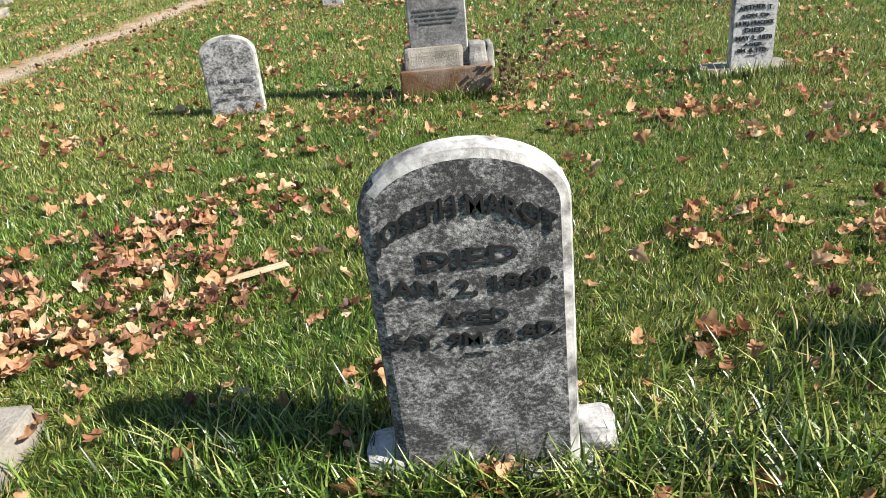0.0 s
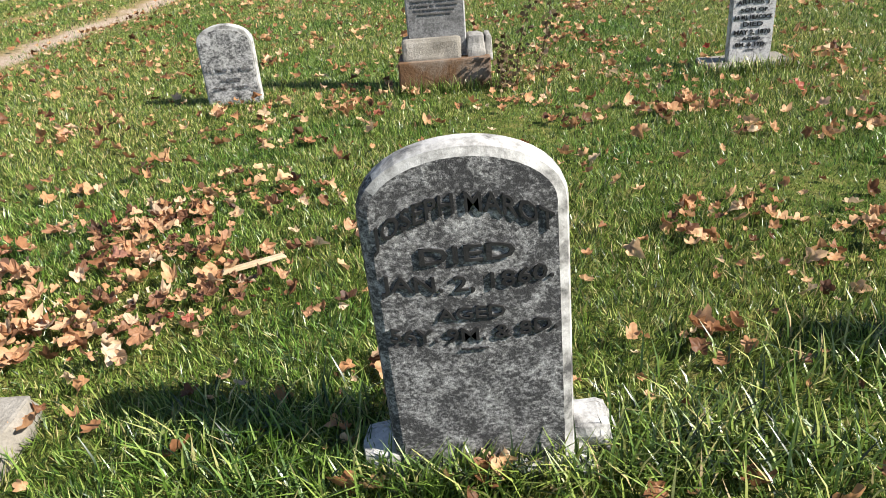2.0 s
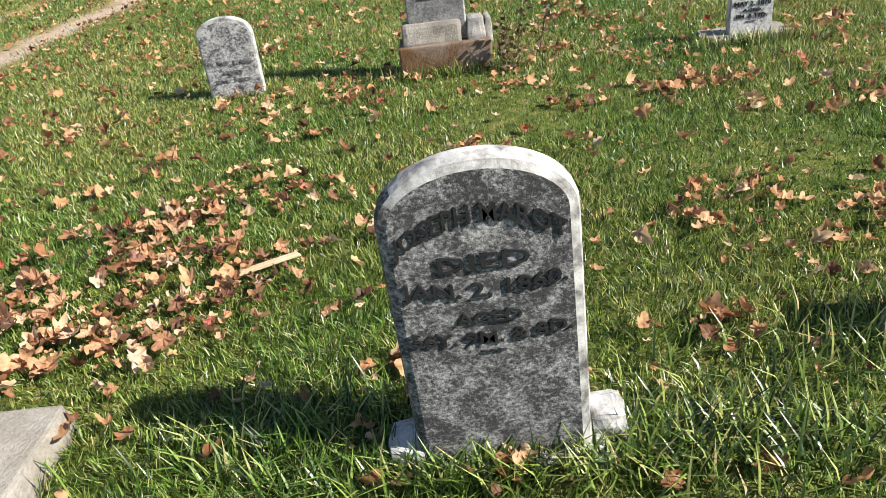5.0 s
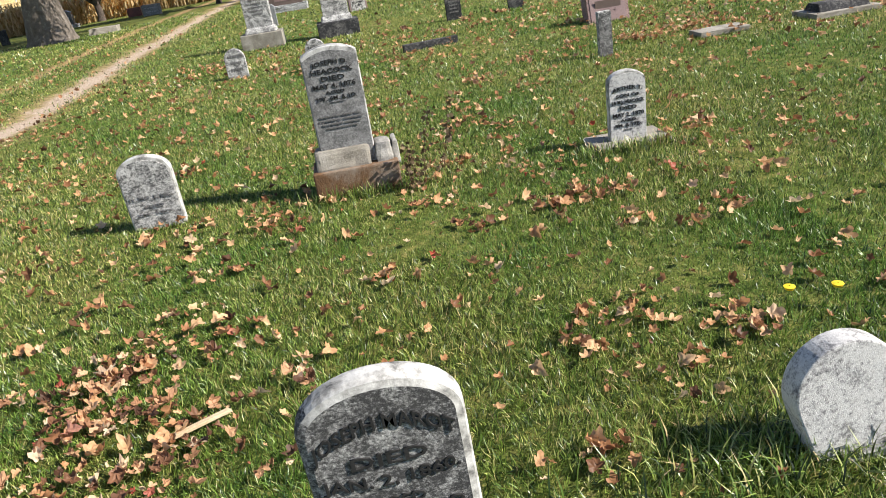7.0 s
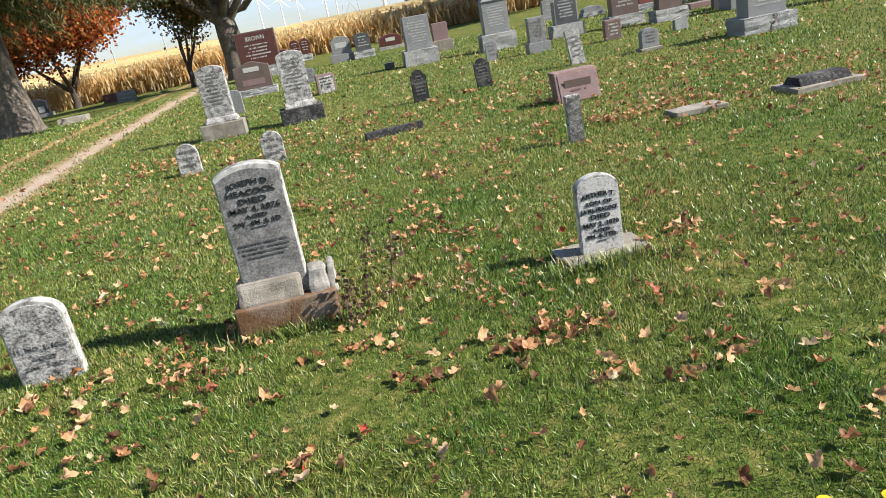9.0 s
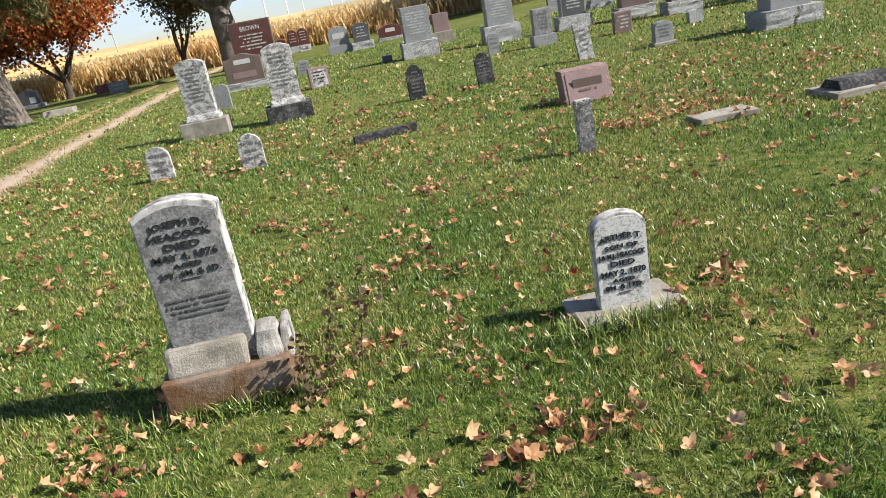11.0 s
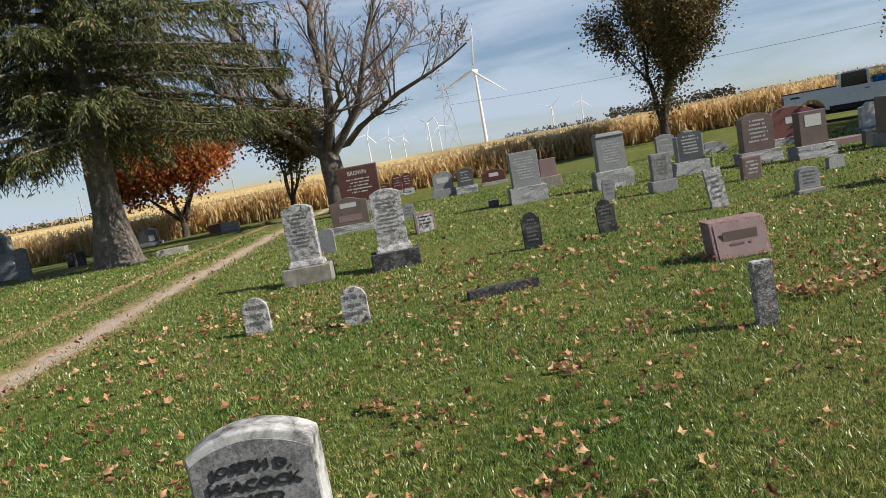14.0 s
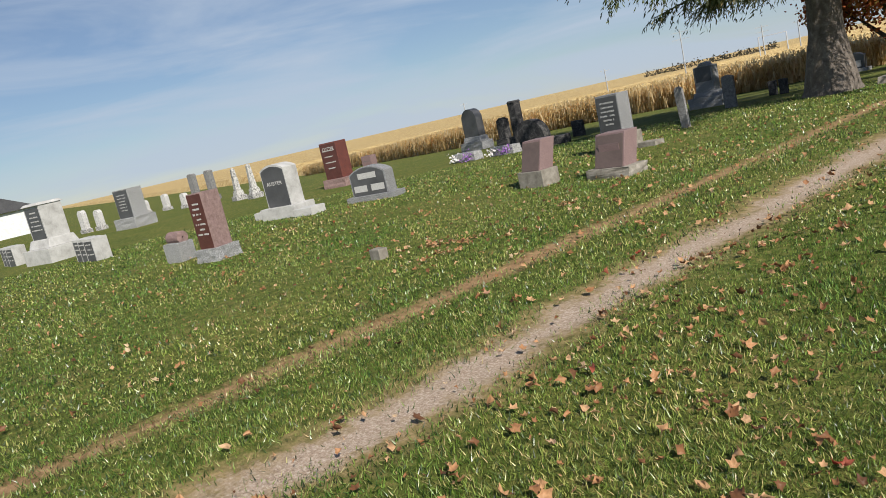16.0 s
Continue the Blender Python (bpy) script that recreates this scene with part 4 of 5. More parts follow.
monument(4.65, 25.3, 0.52, 0.9, 0.24, "flat", PINK, "pale pink granite stone on a smooth base", (0.74, 0.34, 0.42), CONCRETE, False)
monument(2.5, 22.3, 0.28, 0.17, 0.16, "flat", GRANITE_DARK_OR_SHADE, "tiny dark corner marker", None, None, name="corner_marker")
monument(5.65, 21.6, 0.74, 1.34, 0.36, "flat", GRANITE, "grey granite monument with a capped top on a rock-faced base", (1.0, 0.44, 0.56), GRANITE_ROCK, True, None, 0.9, None, 8, CUT, cap=True)
monument(4.73, 18.68, 0.29, 0.47, 0.07, "arch", GRANITE, "thin small grey granite slab", None, None, rows=3)
monument(5.87, 18.45, 0.44, 0.83, 0.18, "flat", GRANITE, "slim dark-faced granite stone on a grey base", (0.56, 0.24, 0.32), GRANITE, False, MARBLE_GREY_OR_SHADE, 0.94, None, 5)
monument(10.0, 29.8, 0.7, 0.8, 0.2, "seg", GRANITE, "grey granite stone with a curved top", (0.85, 0.12, 0.34), GRANITE, False, rows=2, let_mat=CUT)
monument(7.6, 21.2, 0.70, 1.12, 0.26, "peak", GRANITE, "grey granite stone with a carved peaked top", (0.96, 0.34, 0.46), GRANITE_ROCK, True, GRANITE_DARK_OR_SHADE, 0.88, None, 6, CUT)
monument(10.7, 27.1, 0.75, 0.36, 0.4, "seg", GRANITE, "low grey granite marker", (0.85, 0.14, 0.5), GRANITE_ROCK, True)
monument(5.48, 14.62, 0.29, 0.66, 0.07, "flat", MARBLE_DIRTY, "worn marble tablet broken across and leaning", None, None, False, None, 0.9, None, 5, ry=-6, rx=-4)
monument(7.55, 17.8, 0.42, 0.47, 0.14, "flat", PINK, "small pink granite marker with a polished face", None, None, False, BROWN, 0.88, None, 4, CUT, rz=4)
monument(9.2, 20.85, 0.80, 1.25, 0.3, "seg", BROWN, "brown granite stone with a curved top on a rock-faced base", (1.06, 0.3, 0.5), GRANITE_ROCK, True, None, 0.9, None, 6, CUT)
monument(12.3, 25.0, 1.55, 1.12, 0.3, "seg", RED, "wide red granite double headstone", (1.8, 0.2, 0.46), GRANITE_ROCK, True, None, 0.9, None, 0, CUT, [(0, 0.55, 0.26, 0.22, CUT)])
monument(10.05, 19.85, 0.66, 1.1, 0.3, "flat", BROWN, "square brown granite stone with a pale panel", (0.94, 0.3, 0.5), GRANITE_ROCK, True, None, 0.9, None, 0, CUT, [(0, 0.72, 0.6, 0.34, CUT)])
monument(8.95, 17.1, 0.33, 0.26, 0.13, "seg", GRANITE_ROCK, "little white rough granite footstone", None, None)
monument(6.92, 14.5, 0.36, 0.42, 0.15, "arch", GRANITE, "small arched granite stone on a pale pad", (0.46, 0.05, 0.26), CONCRETE, False, None, 0.9, None, 4, CARVED_SOFT)
monument(12.0, 21.7, 0.9, 0.16, 0.5, "flat", PINK, "flat granite ledger lying in the grass", None, None, name="ledger_stone")
monument(14.3, 24.1, 0.66, 0.86, 0.2, "peak", MARBLE_PALE, "grey stone carved with a pale emblem", (0.8, 0.14, 0.36), GRANITE_ROCK, True, None, 0.9, None, 0, CUT, [(0, 0.6, 0.7, 0.4, CUT)])
monument(12.7, 20.1, 1.2, 1.28, 0.34, "seg", GRANITE, "wide grey granite double stone with a curved top", (1.4, 0.22, 0.5), GRANITE, False, MARBLE_GREY_OR_SHADE, 0.92, None, 7, CUT)
monument(11.75, 19.5, 0.32, 1.15, 0.5, "flat", BROWN, "narrow brown granite stone beside a double stone", (0.5, 0.3, 0.6), GRANITE, False)
monument(8.98, 13.95, 0.79, 1.04, 0.40, "flat", GRANITE, "large grey granite monument with an arched panel", (1.10, 0.30, 0.64), GRANITE_ROCK, True, None, 0.9, [("____________", 0.03, 0.5, 0.62, 0.1)], 7, CUT)
monument(11.6, 20.15, 0.17, 0.37, 0.16, "flat", GRANITE_DARK_OR_SHADE, "small dark corner post", None, None, name="corner_marker")
monument(13.4, 16.9, 0.78, 1.5, 0.46, "flat", GRANITE, "tall granite monument with a pale polished face", (1.06, 0.42, 0.66), GRANITE_ROCK, True, GRANITE_DARK_OR_SHADE, 0.9, None, 8, CUT)
monument(15.7, 21.9, 0.62, 0.5, 0.3, "seg", PINK, "low pink granite marker", (0.72, 0.1, 0.4), GRANITE_ROCK, True, None, 0.9, lean=0.3)
monument(16.75, 21.8, 0.58, 0.5, 0.3, "seg", PINK, "low pink granite marker", (0.7, 0.1, 0.4), GRANITE_ROCK, True, None, 0.9, lean=0.3)

# beyond the track
c = monument(-10.75, 14.45, 0.50, 0.92, 0.42, "flat", PINK, "pink granite marker with a sloping face on a pale base", (0.66, 0.32, 0.52), CONCRETE, False, BROWN, 0.9, None, 4, CUT, lean=0.35)
monument(-9.05, 14.75, 0.66, 0.80, 0.42, "flat", PINK, "sloping pink granite marker on a broken concrete footing", (0.98, 0.17, 0.62), CONCRETE, True, BROWN, 0.92, None, 0, CUT, [(0, 0.5, 0.7, 0.4, PINK)], lean=0.32)
monument(-11.75, 18.75, 0.66, 1.42, 0.5, "flat", GRANITE, "grey granite monument with a dark polished face and cut lettering", (0.9, 0.42, 0.75), CONCRETE, False, GRANITE_DARK_OR_SHADE, 0.92, None, 6, CUT, cap=False)
monument(-10.85, 18.75, 0.5, 0.12, 0.4, "flat", CONCRETE, "flat pale stone set in the lawn", None, None, name="flat_marker")
# under the spruce, tree shade is also put into the stones' dark colours
monument(-11.95, 22.3, 0.26, 1.18, 0.09, "round", MARBLE_GREY_OR_SHADE, "leaning two-piece marble slab with tree shade in its grey", (0.24, 0.4, 0.12), MARBLE_GREY_OR_SHADE, False, ry=-4)
q = monument(-16.4, 31.9, 0.85, 1.85, 0.45, "peak", GRANITE, "dark-faced granite monument with a rounded crest under the spruce", (1.5, 0.45, 0.8), GRANITE, True, None, 0.9, None, 0, CUT, [(0, 0.6, 0.8, 0.5, GRANITE_DARK_OR_SHADE)], step=(1.15, 0.2, 0.6))
monument(-13.7, 28.4, 0.44, 1.14, 0.12, "seg", MARBLE_GREY_OR_SHADE, "tall slab headstone with tree shade in its grey", None, None)
monument(-13.8, 32.0, 0.3, 0.54, 0.14, "flat", BLACKENED_OR_SHADED, "short dark stone post", None, None, name="stone_post")
monument(-13.2, 31.6, 0.3, 0.56, 0.14, "flat", BLACKENED_OR_SHADED, "short dark stone post", None, None, name="stone_post")
monument(-29.6, 30.8, 1.15, 2.25, 0.5, "round", GRANITE_DARK_OR_SHADE, "large round-topped granite monument coloured dark for tree shade", (1.7, 0.45, 0.9), GRANITE, True, step=(1.4, 0.3, 0.7, GRANITE))
monument(-26.3, 29.7, 0.5, 1.4, 0.4, "peak", BLACKENED_OR_SHADED, "peaked stone coloured dark for tree shade", (0.8, 0.35, 0.6), BLACKENED_OR_SHADED, True)
monument(-23.9, 28.2, 0.42, 1.95, 0.42, "flat", BLACKENED_OR_SHADED, "square column coloured dark for tree shade, with a moulded cap", (0.75, 0.4, 0.7), BLACKENED_OR_SHADED, False, cap=True)
monument(-19.6, 24.3, 1.5, 1.06, 0.4, "round", BLACKENED_OR_SHADED, "broad arched stone coloured dark for tree shade", None, None)
monument(-17.9, 23.9, 0.6, 0.3, 0.4, "flat", BLACKENED_OR_SHADED, "low block coloured dark for tree shade", None, None)
monument(-19.2, 26.6, 0.5, 0.62, 0.2, "flat", BLACKENED_OR_SHADED, "small square stone coloured dark for tree shade", None, None)
monument(-26.1, 19.5, 0.86, 1.85, 0.7, "flat", RED, "tall red granite monument with cut lettering", (1.15, 0.36, 0.95), PINK_ROCK, True, RED_FACE, 0.94, [("CUTTER", 0.2, 0.72, 0.82, 0)], 4, CUT)
monument(-27.4, 22.0, 0.55, 0.95, 0.4, "flat", PINK, "smaller red granite marker", None, None, rows=3)
dk = monument(-17.4, 15.0, 1.25, 0.95, 0.42, "seg", GRANITE, "low grey granite stone with three pale plaques", (1.65, 0.14, 0.6), GRANITE, False, GRANITE_DARK_OR_SHADE, 0.93, None, 0, CUT, [(0, 0.68, 0.5, 0.2, CUT), (-0.24, 0.25, 0.36, 0.22, CUT), (0.24, 0.25, 0.36, 0.22, CUT)])
# shaded fronts and sunlit sides are put into dark and pale stone colours
au = monument(-19.8, 13.5, 0.95, 1.56, 0.56, "seg", SUNLIT_STONE, "wide grey stone, shaded front and sunlit shoulders put into its colours", (1.35, 0.32, 0.9), SUNLIT_STONE, False, GRANITE_DARK_OR_SHADE, 0.92, [("AUSTER", 0.15, 0.66, 0.55, 0)], 0, CUT)
for dx in (-1.25, 1.2):
    monument(-19.8 + dx, 13.5, 0.7, 0.2, 0.6, "flat", SUNLIT_STONE, "low granite footstone beside the wide stone", None, None, name="footstone")
p1 = monument(-15.0, 9.2, 0.42, 1.40, 0.48, "flat", PINK_ROCK, "tall rough pink granite pillar with polished dark lettered face", (0.62, 0.26, 0.66), GRANITE_ROCK, True, RED_FACE, 0.98, None, 7, CUT)
lg = monument(-16.6, 9.0, 0.50, 0.42, 0.42, "flat", GRANITE_ROCK, "rough granite block carrying a log-shaped pink stone", None, None)
V, F = [], []
tube(V, F, [Vector((-0.24, 0.05, 0.54)), Vector((-0.235, 0.05, 0.54)), Vector((0.235, -0.02, 0.54)), Vector((0.24, -0.02, 0.54))], [0.02, 0.14, 0.14, 0.02], 14)
raw("log", V, F, PINK_ROCK, lg)
tr = monument(-28.0, 8.9, 0.95, 1.95, 0.8, "flat", SUNLIT_STONE, "large pale stepped family monument", (1.6, 0.5, 1.4), SUNLIT_STONE, False, GRANITE_DARK_OR_SHADE, 0.86, None, 5, CUT, step=(1.3, 0.3, 1.1), cap=True)
for i in range(3):
    monument(-23.2 - 0.62 * i, 9.0, 0.46, 0.66, 0.5, "flat", SUNLIT_STONE, "low block coloured pale for sunlit sides, dark for its shaded lettered front", None, None, False, GRANITE_DARK_OR_SHADE, 0.8, None, 3, CUT)
    monument(-31.0 - 0.62 * i, 8.2, 0.46, 0.7, 0.5, "flat", SUNLIT_STONE, "low block coloured pale for sunlit sides, dark for its shaded lettered front", None, None, False, GRANITE_DARK_OR_SHADE, 0.8, None, 3, CUT)
monument(-36.3, 14.2, 1.1, 1.85, 0.8, "flat", GRANITE_ROCK, "speckled grey granite monument on a rough base", (1.6, 0.5, 1.2), GRANITE_ROCK, True, GRANITE_DARK_OR_SHADE, 0.94, None, 6, CUT)
for x, y, hh in ((-43.5, 13.7, 1.25), (-42.7, 14.3, 1.1), (-50, 19.2, 0.9), (-47.2, 19.6, 1.05), (-43.4, 19.4, 0.9)):
    monument(x, y, 0.42, hh, 0.3, "round", MARBLE_PALE, "small white marble stone far across the lawn", (0.56, 0.2, 0.42), MARBLE_DIRTY, False)
for x, y in ((-49.6, 22.6), (-46.9, 22.7)):
    monument(x, y, 0.46, 2.0, 0.4, "seg", MARBLE_GREY_OR_SHADE, "grey marble shaft, one of a pair", (0.66, 0.3, 0.6), MARBLE_GREY_OR_SHADE, False)


def obelisk(x, y, h):
    e = thing("obelisk", x, y, ground_at(x, y) - 0.02, "white marble obelisk on a stepped base", "obelisk", "white obelisks")
    part("base", box(0.62, 0.62, 0.26, 0, 0.02), MARBLE_DIRTY, e)
    part("plinth", box(0.46, 0.46, 0.28, 0.25, 0.02, top=0.86), MARBLE, e)
    bm = box(0.30, 0.30, h - 0.65, 0.52, 0.01, top=0.62)
    part("shaft", bm, MARBLE, e)
    part("point", box(0.186, 0.186, 0.14, h - 0.135, 0.0, top=0.05), MARBLE, e)


for x, y, h in ((-36.3, 19.6, 1.75), (-34.4, 19.6, 1.8)):
    obelisk(x, y, h)
cm = monument(-9.33, 9.23, 0.24, 0.15, 0.16, "flat", CONCRETE, "small pale cube marker in the grass", None, None, name="corner_marker")
monument(-14.0, 41.0, 1.0, 0.9, 0.3, "seg", GRANITE_DARK_OR_SHADE, "dark granite stone beside the spruce", (1.3, 0.16, 0.5), GRANITE, False, None, 0.9, None, 0, CUT, [(0.2, 0.3, 0.3, 0.4, CUT)])
monument(-8.05, 27.2, 0.95, 0.19, 0.45, "flat", CONCRETE, "flat pale marker beside the track", None, None, name="flat_marker", lean=0.4)
monument(-10.2, 40.2, 0.7, 0.42, 0.2, "flat", RED, "low red granite marker beside the corn", None, None)
monument(-8.5, 36.6, 0.85, 0.48, 0.25, "flat", GRANITE, "low grey granite marker beside the track", None, None, rows=2, let_mat=CUT, rz=-15)
for x, y in ((-21.5, 22.5), (-19.8, 22.9)):
    kb = thing("grave_kerb", x, y, ground_at(x, y) - 0.02, "low grave kerb with faded artificial flowers", "grave")
    part("kerb_block", roughen(box(1.3, 0.5, 0.34, 0, 0.03, top=0.9), 0.02, 6, x), GRANITE_ROCK, kb)
    rng_f = np.random.default_rng(int(-x * 10))
    for mat_, off in ((PETAL_W, -0.4), (PETAL_V, 0.35)):
        P_, F_ = leaf_quads(rng_f.normal((off, -0.35, 0.2), (0.18, 0.1, 0.09), (60, 3)), 0.09, rng_f)
        tagged(mesh_np("flower_cluster", P_, F_, mat_, kb), kind="stuff")


# ---- parked truck ----
def truck(x, y, rz):
    e = thing("pickup_truck", x, y, ground_at(x, y), "white crew-cab pickup truck parked beside the corn", "truck", rz=rz)

    def panel(pts, y0, y1, bevel=0.03):
        bm = bmesh.new()
        f = bm.faces.new([bm.verts.new((a, y0, b)) for a, b in pts])
        r_ = bmesh.ops.extrude_face_region(bm, geom=[f])
        bmesh.ops.translate(bm, verts=[q for q in r_["geom"] if isinstance(q, bmesh.types.BMVert)], vec=(0, y1 - y0, 0))
        bmesh.ops.recalc_face_normals(bm, faces=bm.faces)
        if bevel:
            bmesh.ops.bevel(bm, geom=list(bm.edges), offset=bevel, segments=2, affect="EDGES")
        return bm

    def arch(cx, r_, n=8):
        return [(cx + r_ * math.cos(math.pi * k / n), 0.52 + r_ * math.sin(math.pi * k / n)) for k in range(n, -1, -1)]

    low = [(-2.95, 0.55), (-2.40, 0.52)] + arch(-1.85, 0.50) + [(-1.2, 0.48), (1.2, 0.48)] + arch(1.78, 0.50) + [(2.45, 0.52), (2.9, 0.55)]
    part("body", panel(low + [(2.95, 1.0), (2.85, 1.18), (1.62, 1.30), (-0.78, 1.30), (-0.80, 1.38), (-2.95, 1.36)], -0.98, 0.98, 0.03), TRUCK_PAINT, e)
    # cab: pillars, roof and glass
    part("roof", panel([(1.05, 1.86), (0.78, 1.93), (-0.55, 1.93), (-0.74, 1.86)], -0.80, 0.80, 0.02), TRUCK_PAINT, e)
    for s in (-1, 1):
        yy = 0.86 * s
        for pts in ([(-0.78, 1.28), (-0.70, 1.28), (-0.66, 1.88), (-0.74, 1.88)], [(0.26, 1.28), (0.36, 1.28), (0.34, 1.88), (0.24, 1.88)], [(1.52, 1.28), (1.66, 1.28), (1.09, 1.90), (0.99, 1.88)]):
            part("pillar", panel(pts, yy - 0.05, yy + 0.05, 0.01), TRUCK_PAINT, e)
        part("rear_side_window", panel([(-0.70, 1.31), (0.26, 1.31), (0.24, 1.86), (-0.66, 1.86)], yy - 0.012, yy + 0.012, 0), GLASS_DARK, e, "dark tinted glass")
        part("front_side_window", panel([(0.36, 1.31), (1.50, 1.31), (0.99, 1.86), (0.34, 1.86)], yy - 0.004, yy + 0.004, 0), GLASS_CLEAR, e)
        part("mirror", box(0.12, 0.16, 0.22, 1.34, 0.03, 1.38, 1.06 * s), BLACK, e)
        part("step_board", box(2.2, 0.16, 0.08, 0.40, 0.02, 0.0, 0.93 * s), BLACK, e)
        part("sill_trim", box(2.4, 0.02, 0.16, 0.47, 0.005, 0.0, 0.985 * s), BLACK, e)
        part("tail_lamp", box(0.10, 0.10, 0.34, 0.96, 0.02, -2.91, 0.93 * s), TAILRED, e, "red tail lamp")
        part("badge", box(0.36, 0.01, 0.07, 1.16, 0.003, -2.45, 0.985 * s), BLACK, e)
        part("door_handle", box(0.18, 0.03, 0.04, 1.12, 0.01, 0.22, 0.99 * s), BLACK, e)
        for wx in (-1.85, 1.78):
            for nm, rad, wid, mt in (("wheel", 0.40, 0.26, RUBBER),):
                V, F = [], []
                yy2 = 0.84 * s
                tube(V, F, [Vector((wx, yy2 - 0.135, 0.40)), Vector((wx, yy2 - 0.13, 0.40)), Vector((wx, yy2 + 0.13, 0.40)), Vector((wx, yy2 + 0.135, 0.40))], [0.24, 0.40, 0.40, 0.24], 28)
                wh = raw("wheel", V, F, mt, e)
                V, F = [], []
                tube(V, F, [Vector((wx, yy2 - 0.12, 0.40)), Vector((wx, yy2 + 0.12, 0.40)), Vector((wx, yy2 + 0.125, 0.40))], [0.25, 0.25, 0.05], 20)
                tube(V, F, [Vector((wx, yy2 - 0.125, 0.40)), Vector((wx, yy2 - 0.12, 0.40))], [0.02, 0.25], 20)
                raw("rim", V, F, STEEL, wh)
    part("windscreen", panel([(1.55, 1.30), (1.58, 1.30), (1.05, 1.88), (1.02, 1.88)], -0.80, 0.80, 0), GLASS_CLEAR, e)
    part("rear_window", panel([(-0.77, 1.34), (-0.75, 1.34), (-0.71, 1.82), (-0.73, 1.82)], -0.72, 0.72, 0), GLASS_DARK, e)
    part("bed_rail", panel([(-2.95, 1.365), (-0.84, 1.385), (-0.84, 1.42), (-2.95, 1.40)], -0.97, 0.97, 0.01), BLACK, e, "dark bed cover")
    part("underbody", box(4.6, 1.5, 0.3, 0.30, 0.02), BLACK, e)
    part("bumper", box(0.20, 1.9, 0.22, 0.50, 0.04, 2.95), STEEL, e)
    part("grille", box(0.06, 1.4, 0.36, 0.76, 0.02, 2.93), BLACK, e)
    part("seat", box(0.45, 1.4, 0.55, 1.0, 0.08, -0.1), BLACK, e)
    part("bundle", roughen(box(0.5, 0.4, 0.34, 1.26, 0.12, 0.72, -0.42), 0.05, 5, 2), BLUE, e, "bright blue cloth bundle on the seat")
    return e


truck(18.45, 31.1, -27).scale = (0.94, 0.94, 0.94)


# ---- far things ----
def turbine(x, y, hub, blade, turn, yaw, label="white wind turbine far beyond the cornfield"):
    e = thing("wind_turbine", x, y, ground_at(x, y) - 1, label, "wind turbine", "wind turbines on the horizon", rz=yaw)
    V, F = [], []
    tube(V, F, [Vector((0, 0, hub * k / 6)) for k in range(7)], [hub * (0.026 - 0.0017 * k) for k in range(7)], 14)
    raw("tower", V, F, TOWER_WHITE, e)
    part("nacelle", box(hub * 0.045, hub * 0.13, hub * 0.05, hub - hub * 0.01, hub * 0.008), TOWER_WHITE, e)
    V, F = [], []
    tube(V, F, [Vector((0, -hub * 0.065, hub * 1.015)), Vector((0, -hub * 0.09, hub * 1.015)), Vector((0, -hub * 0.105, hub * 1.015))], [hub * 0.024, hub * 0.02, hub * 0.004], 10)
    raw("rotor_hub", V, F, TOWER_WHITE, e)
    for k in range(3):
        a = radians(turn + 120 * k)
        d, n = Vector((math.sin(a), 0, math.cos(a))), Vector((math.cos(a), 0, -math.sin(a)))
        c0 = Vector((0, -hub * 0.085, hub * 1.015))
        V = []
        for f, w in ((0.0, 0.012), (0.15, 0.036), (0.5, 0.024), (1.0, 0.005)):
            for sgn, o in ((-0.3, 0.004), (0.7, 0.0), (0.2, -0.006)):
                V.append(tuple(c0 + d * blade * f + n * (hub * w * 1.1 * sgn) + Vector((0, hub * o, 0))))
        F = [(3 * i + j, 3 * i + (j + 1) % 3, 3 * i + 3 + (j + 1) % 3, 3 * i + 3 + j) for i in range(3) for j in range(3)]
        raw("blade", V, F, TOWER_WHITE, e)


def polar(az, dist):
    return 0.6 + dist * math.sin(radians(az)), 3.0 + dist * math.cos(radians(az))


for az, dist, hub, turn, yaw in ((5.9, 830, 82, 9, -20), (-3.4, 1950, 80, 20, 10), (1.5, 2100, 85, 65, -30), (11.3, 2700, 85, 50, 0), (13.6, 2600, 85, 10, 20), (-0.6, 2900, 85, 30, 0), (2.3, 2500, 85, 100, 10), (-1.8, 2600, 85, 15, 10)):
    x, y = polar(az, dist)
    turbine(x, y, hub, hub * 0.56, turn, yaw - az)


def bar(V, F, p, q, r_):
    tube(V, F, [Vector(p), Vector(q)], [r_, r_], 4)


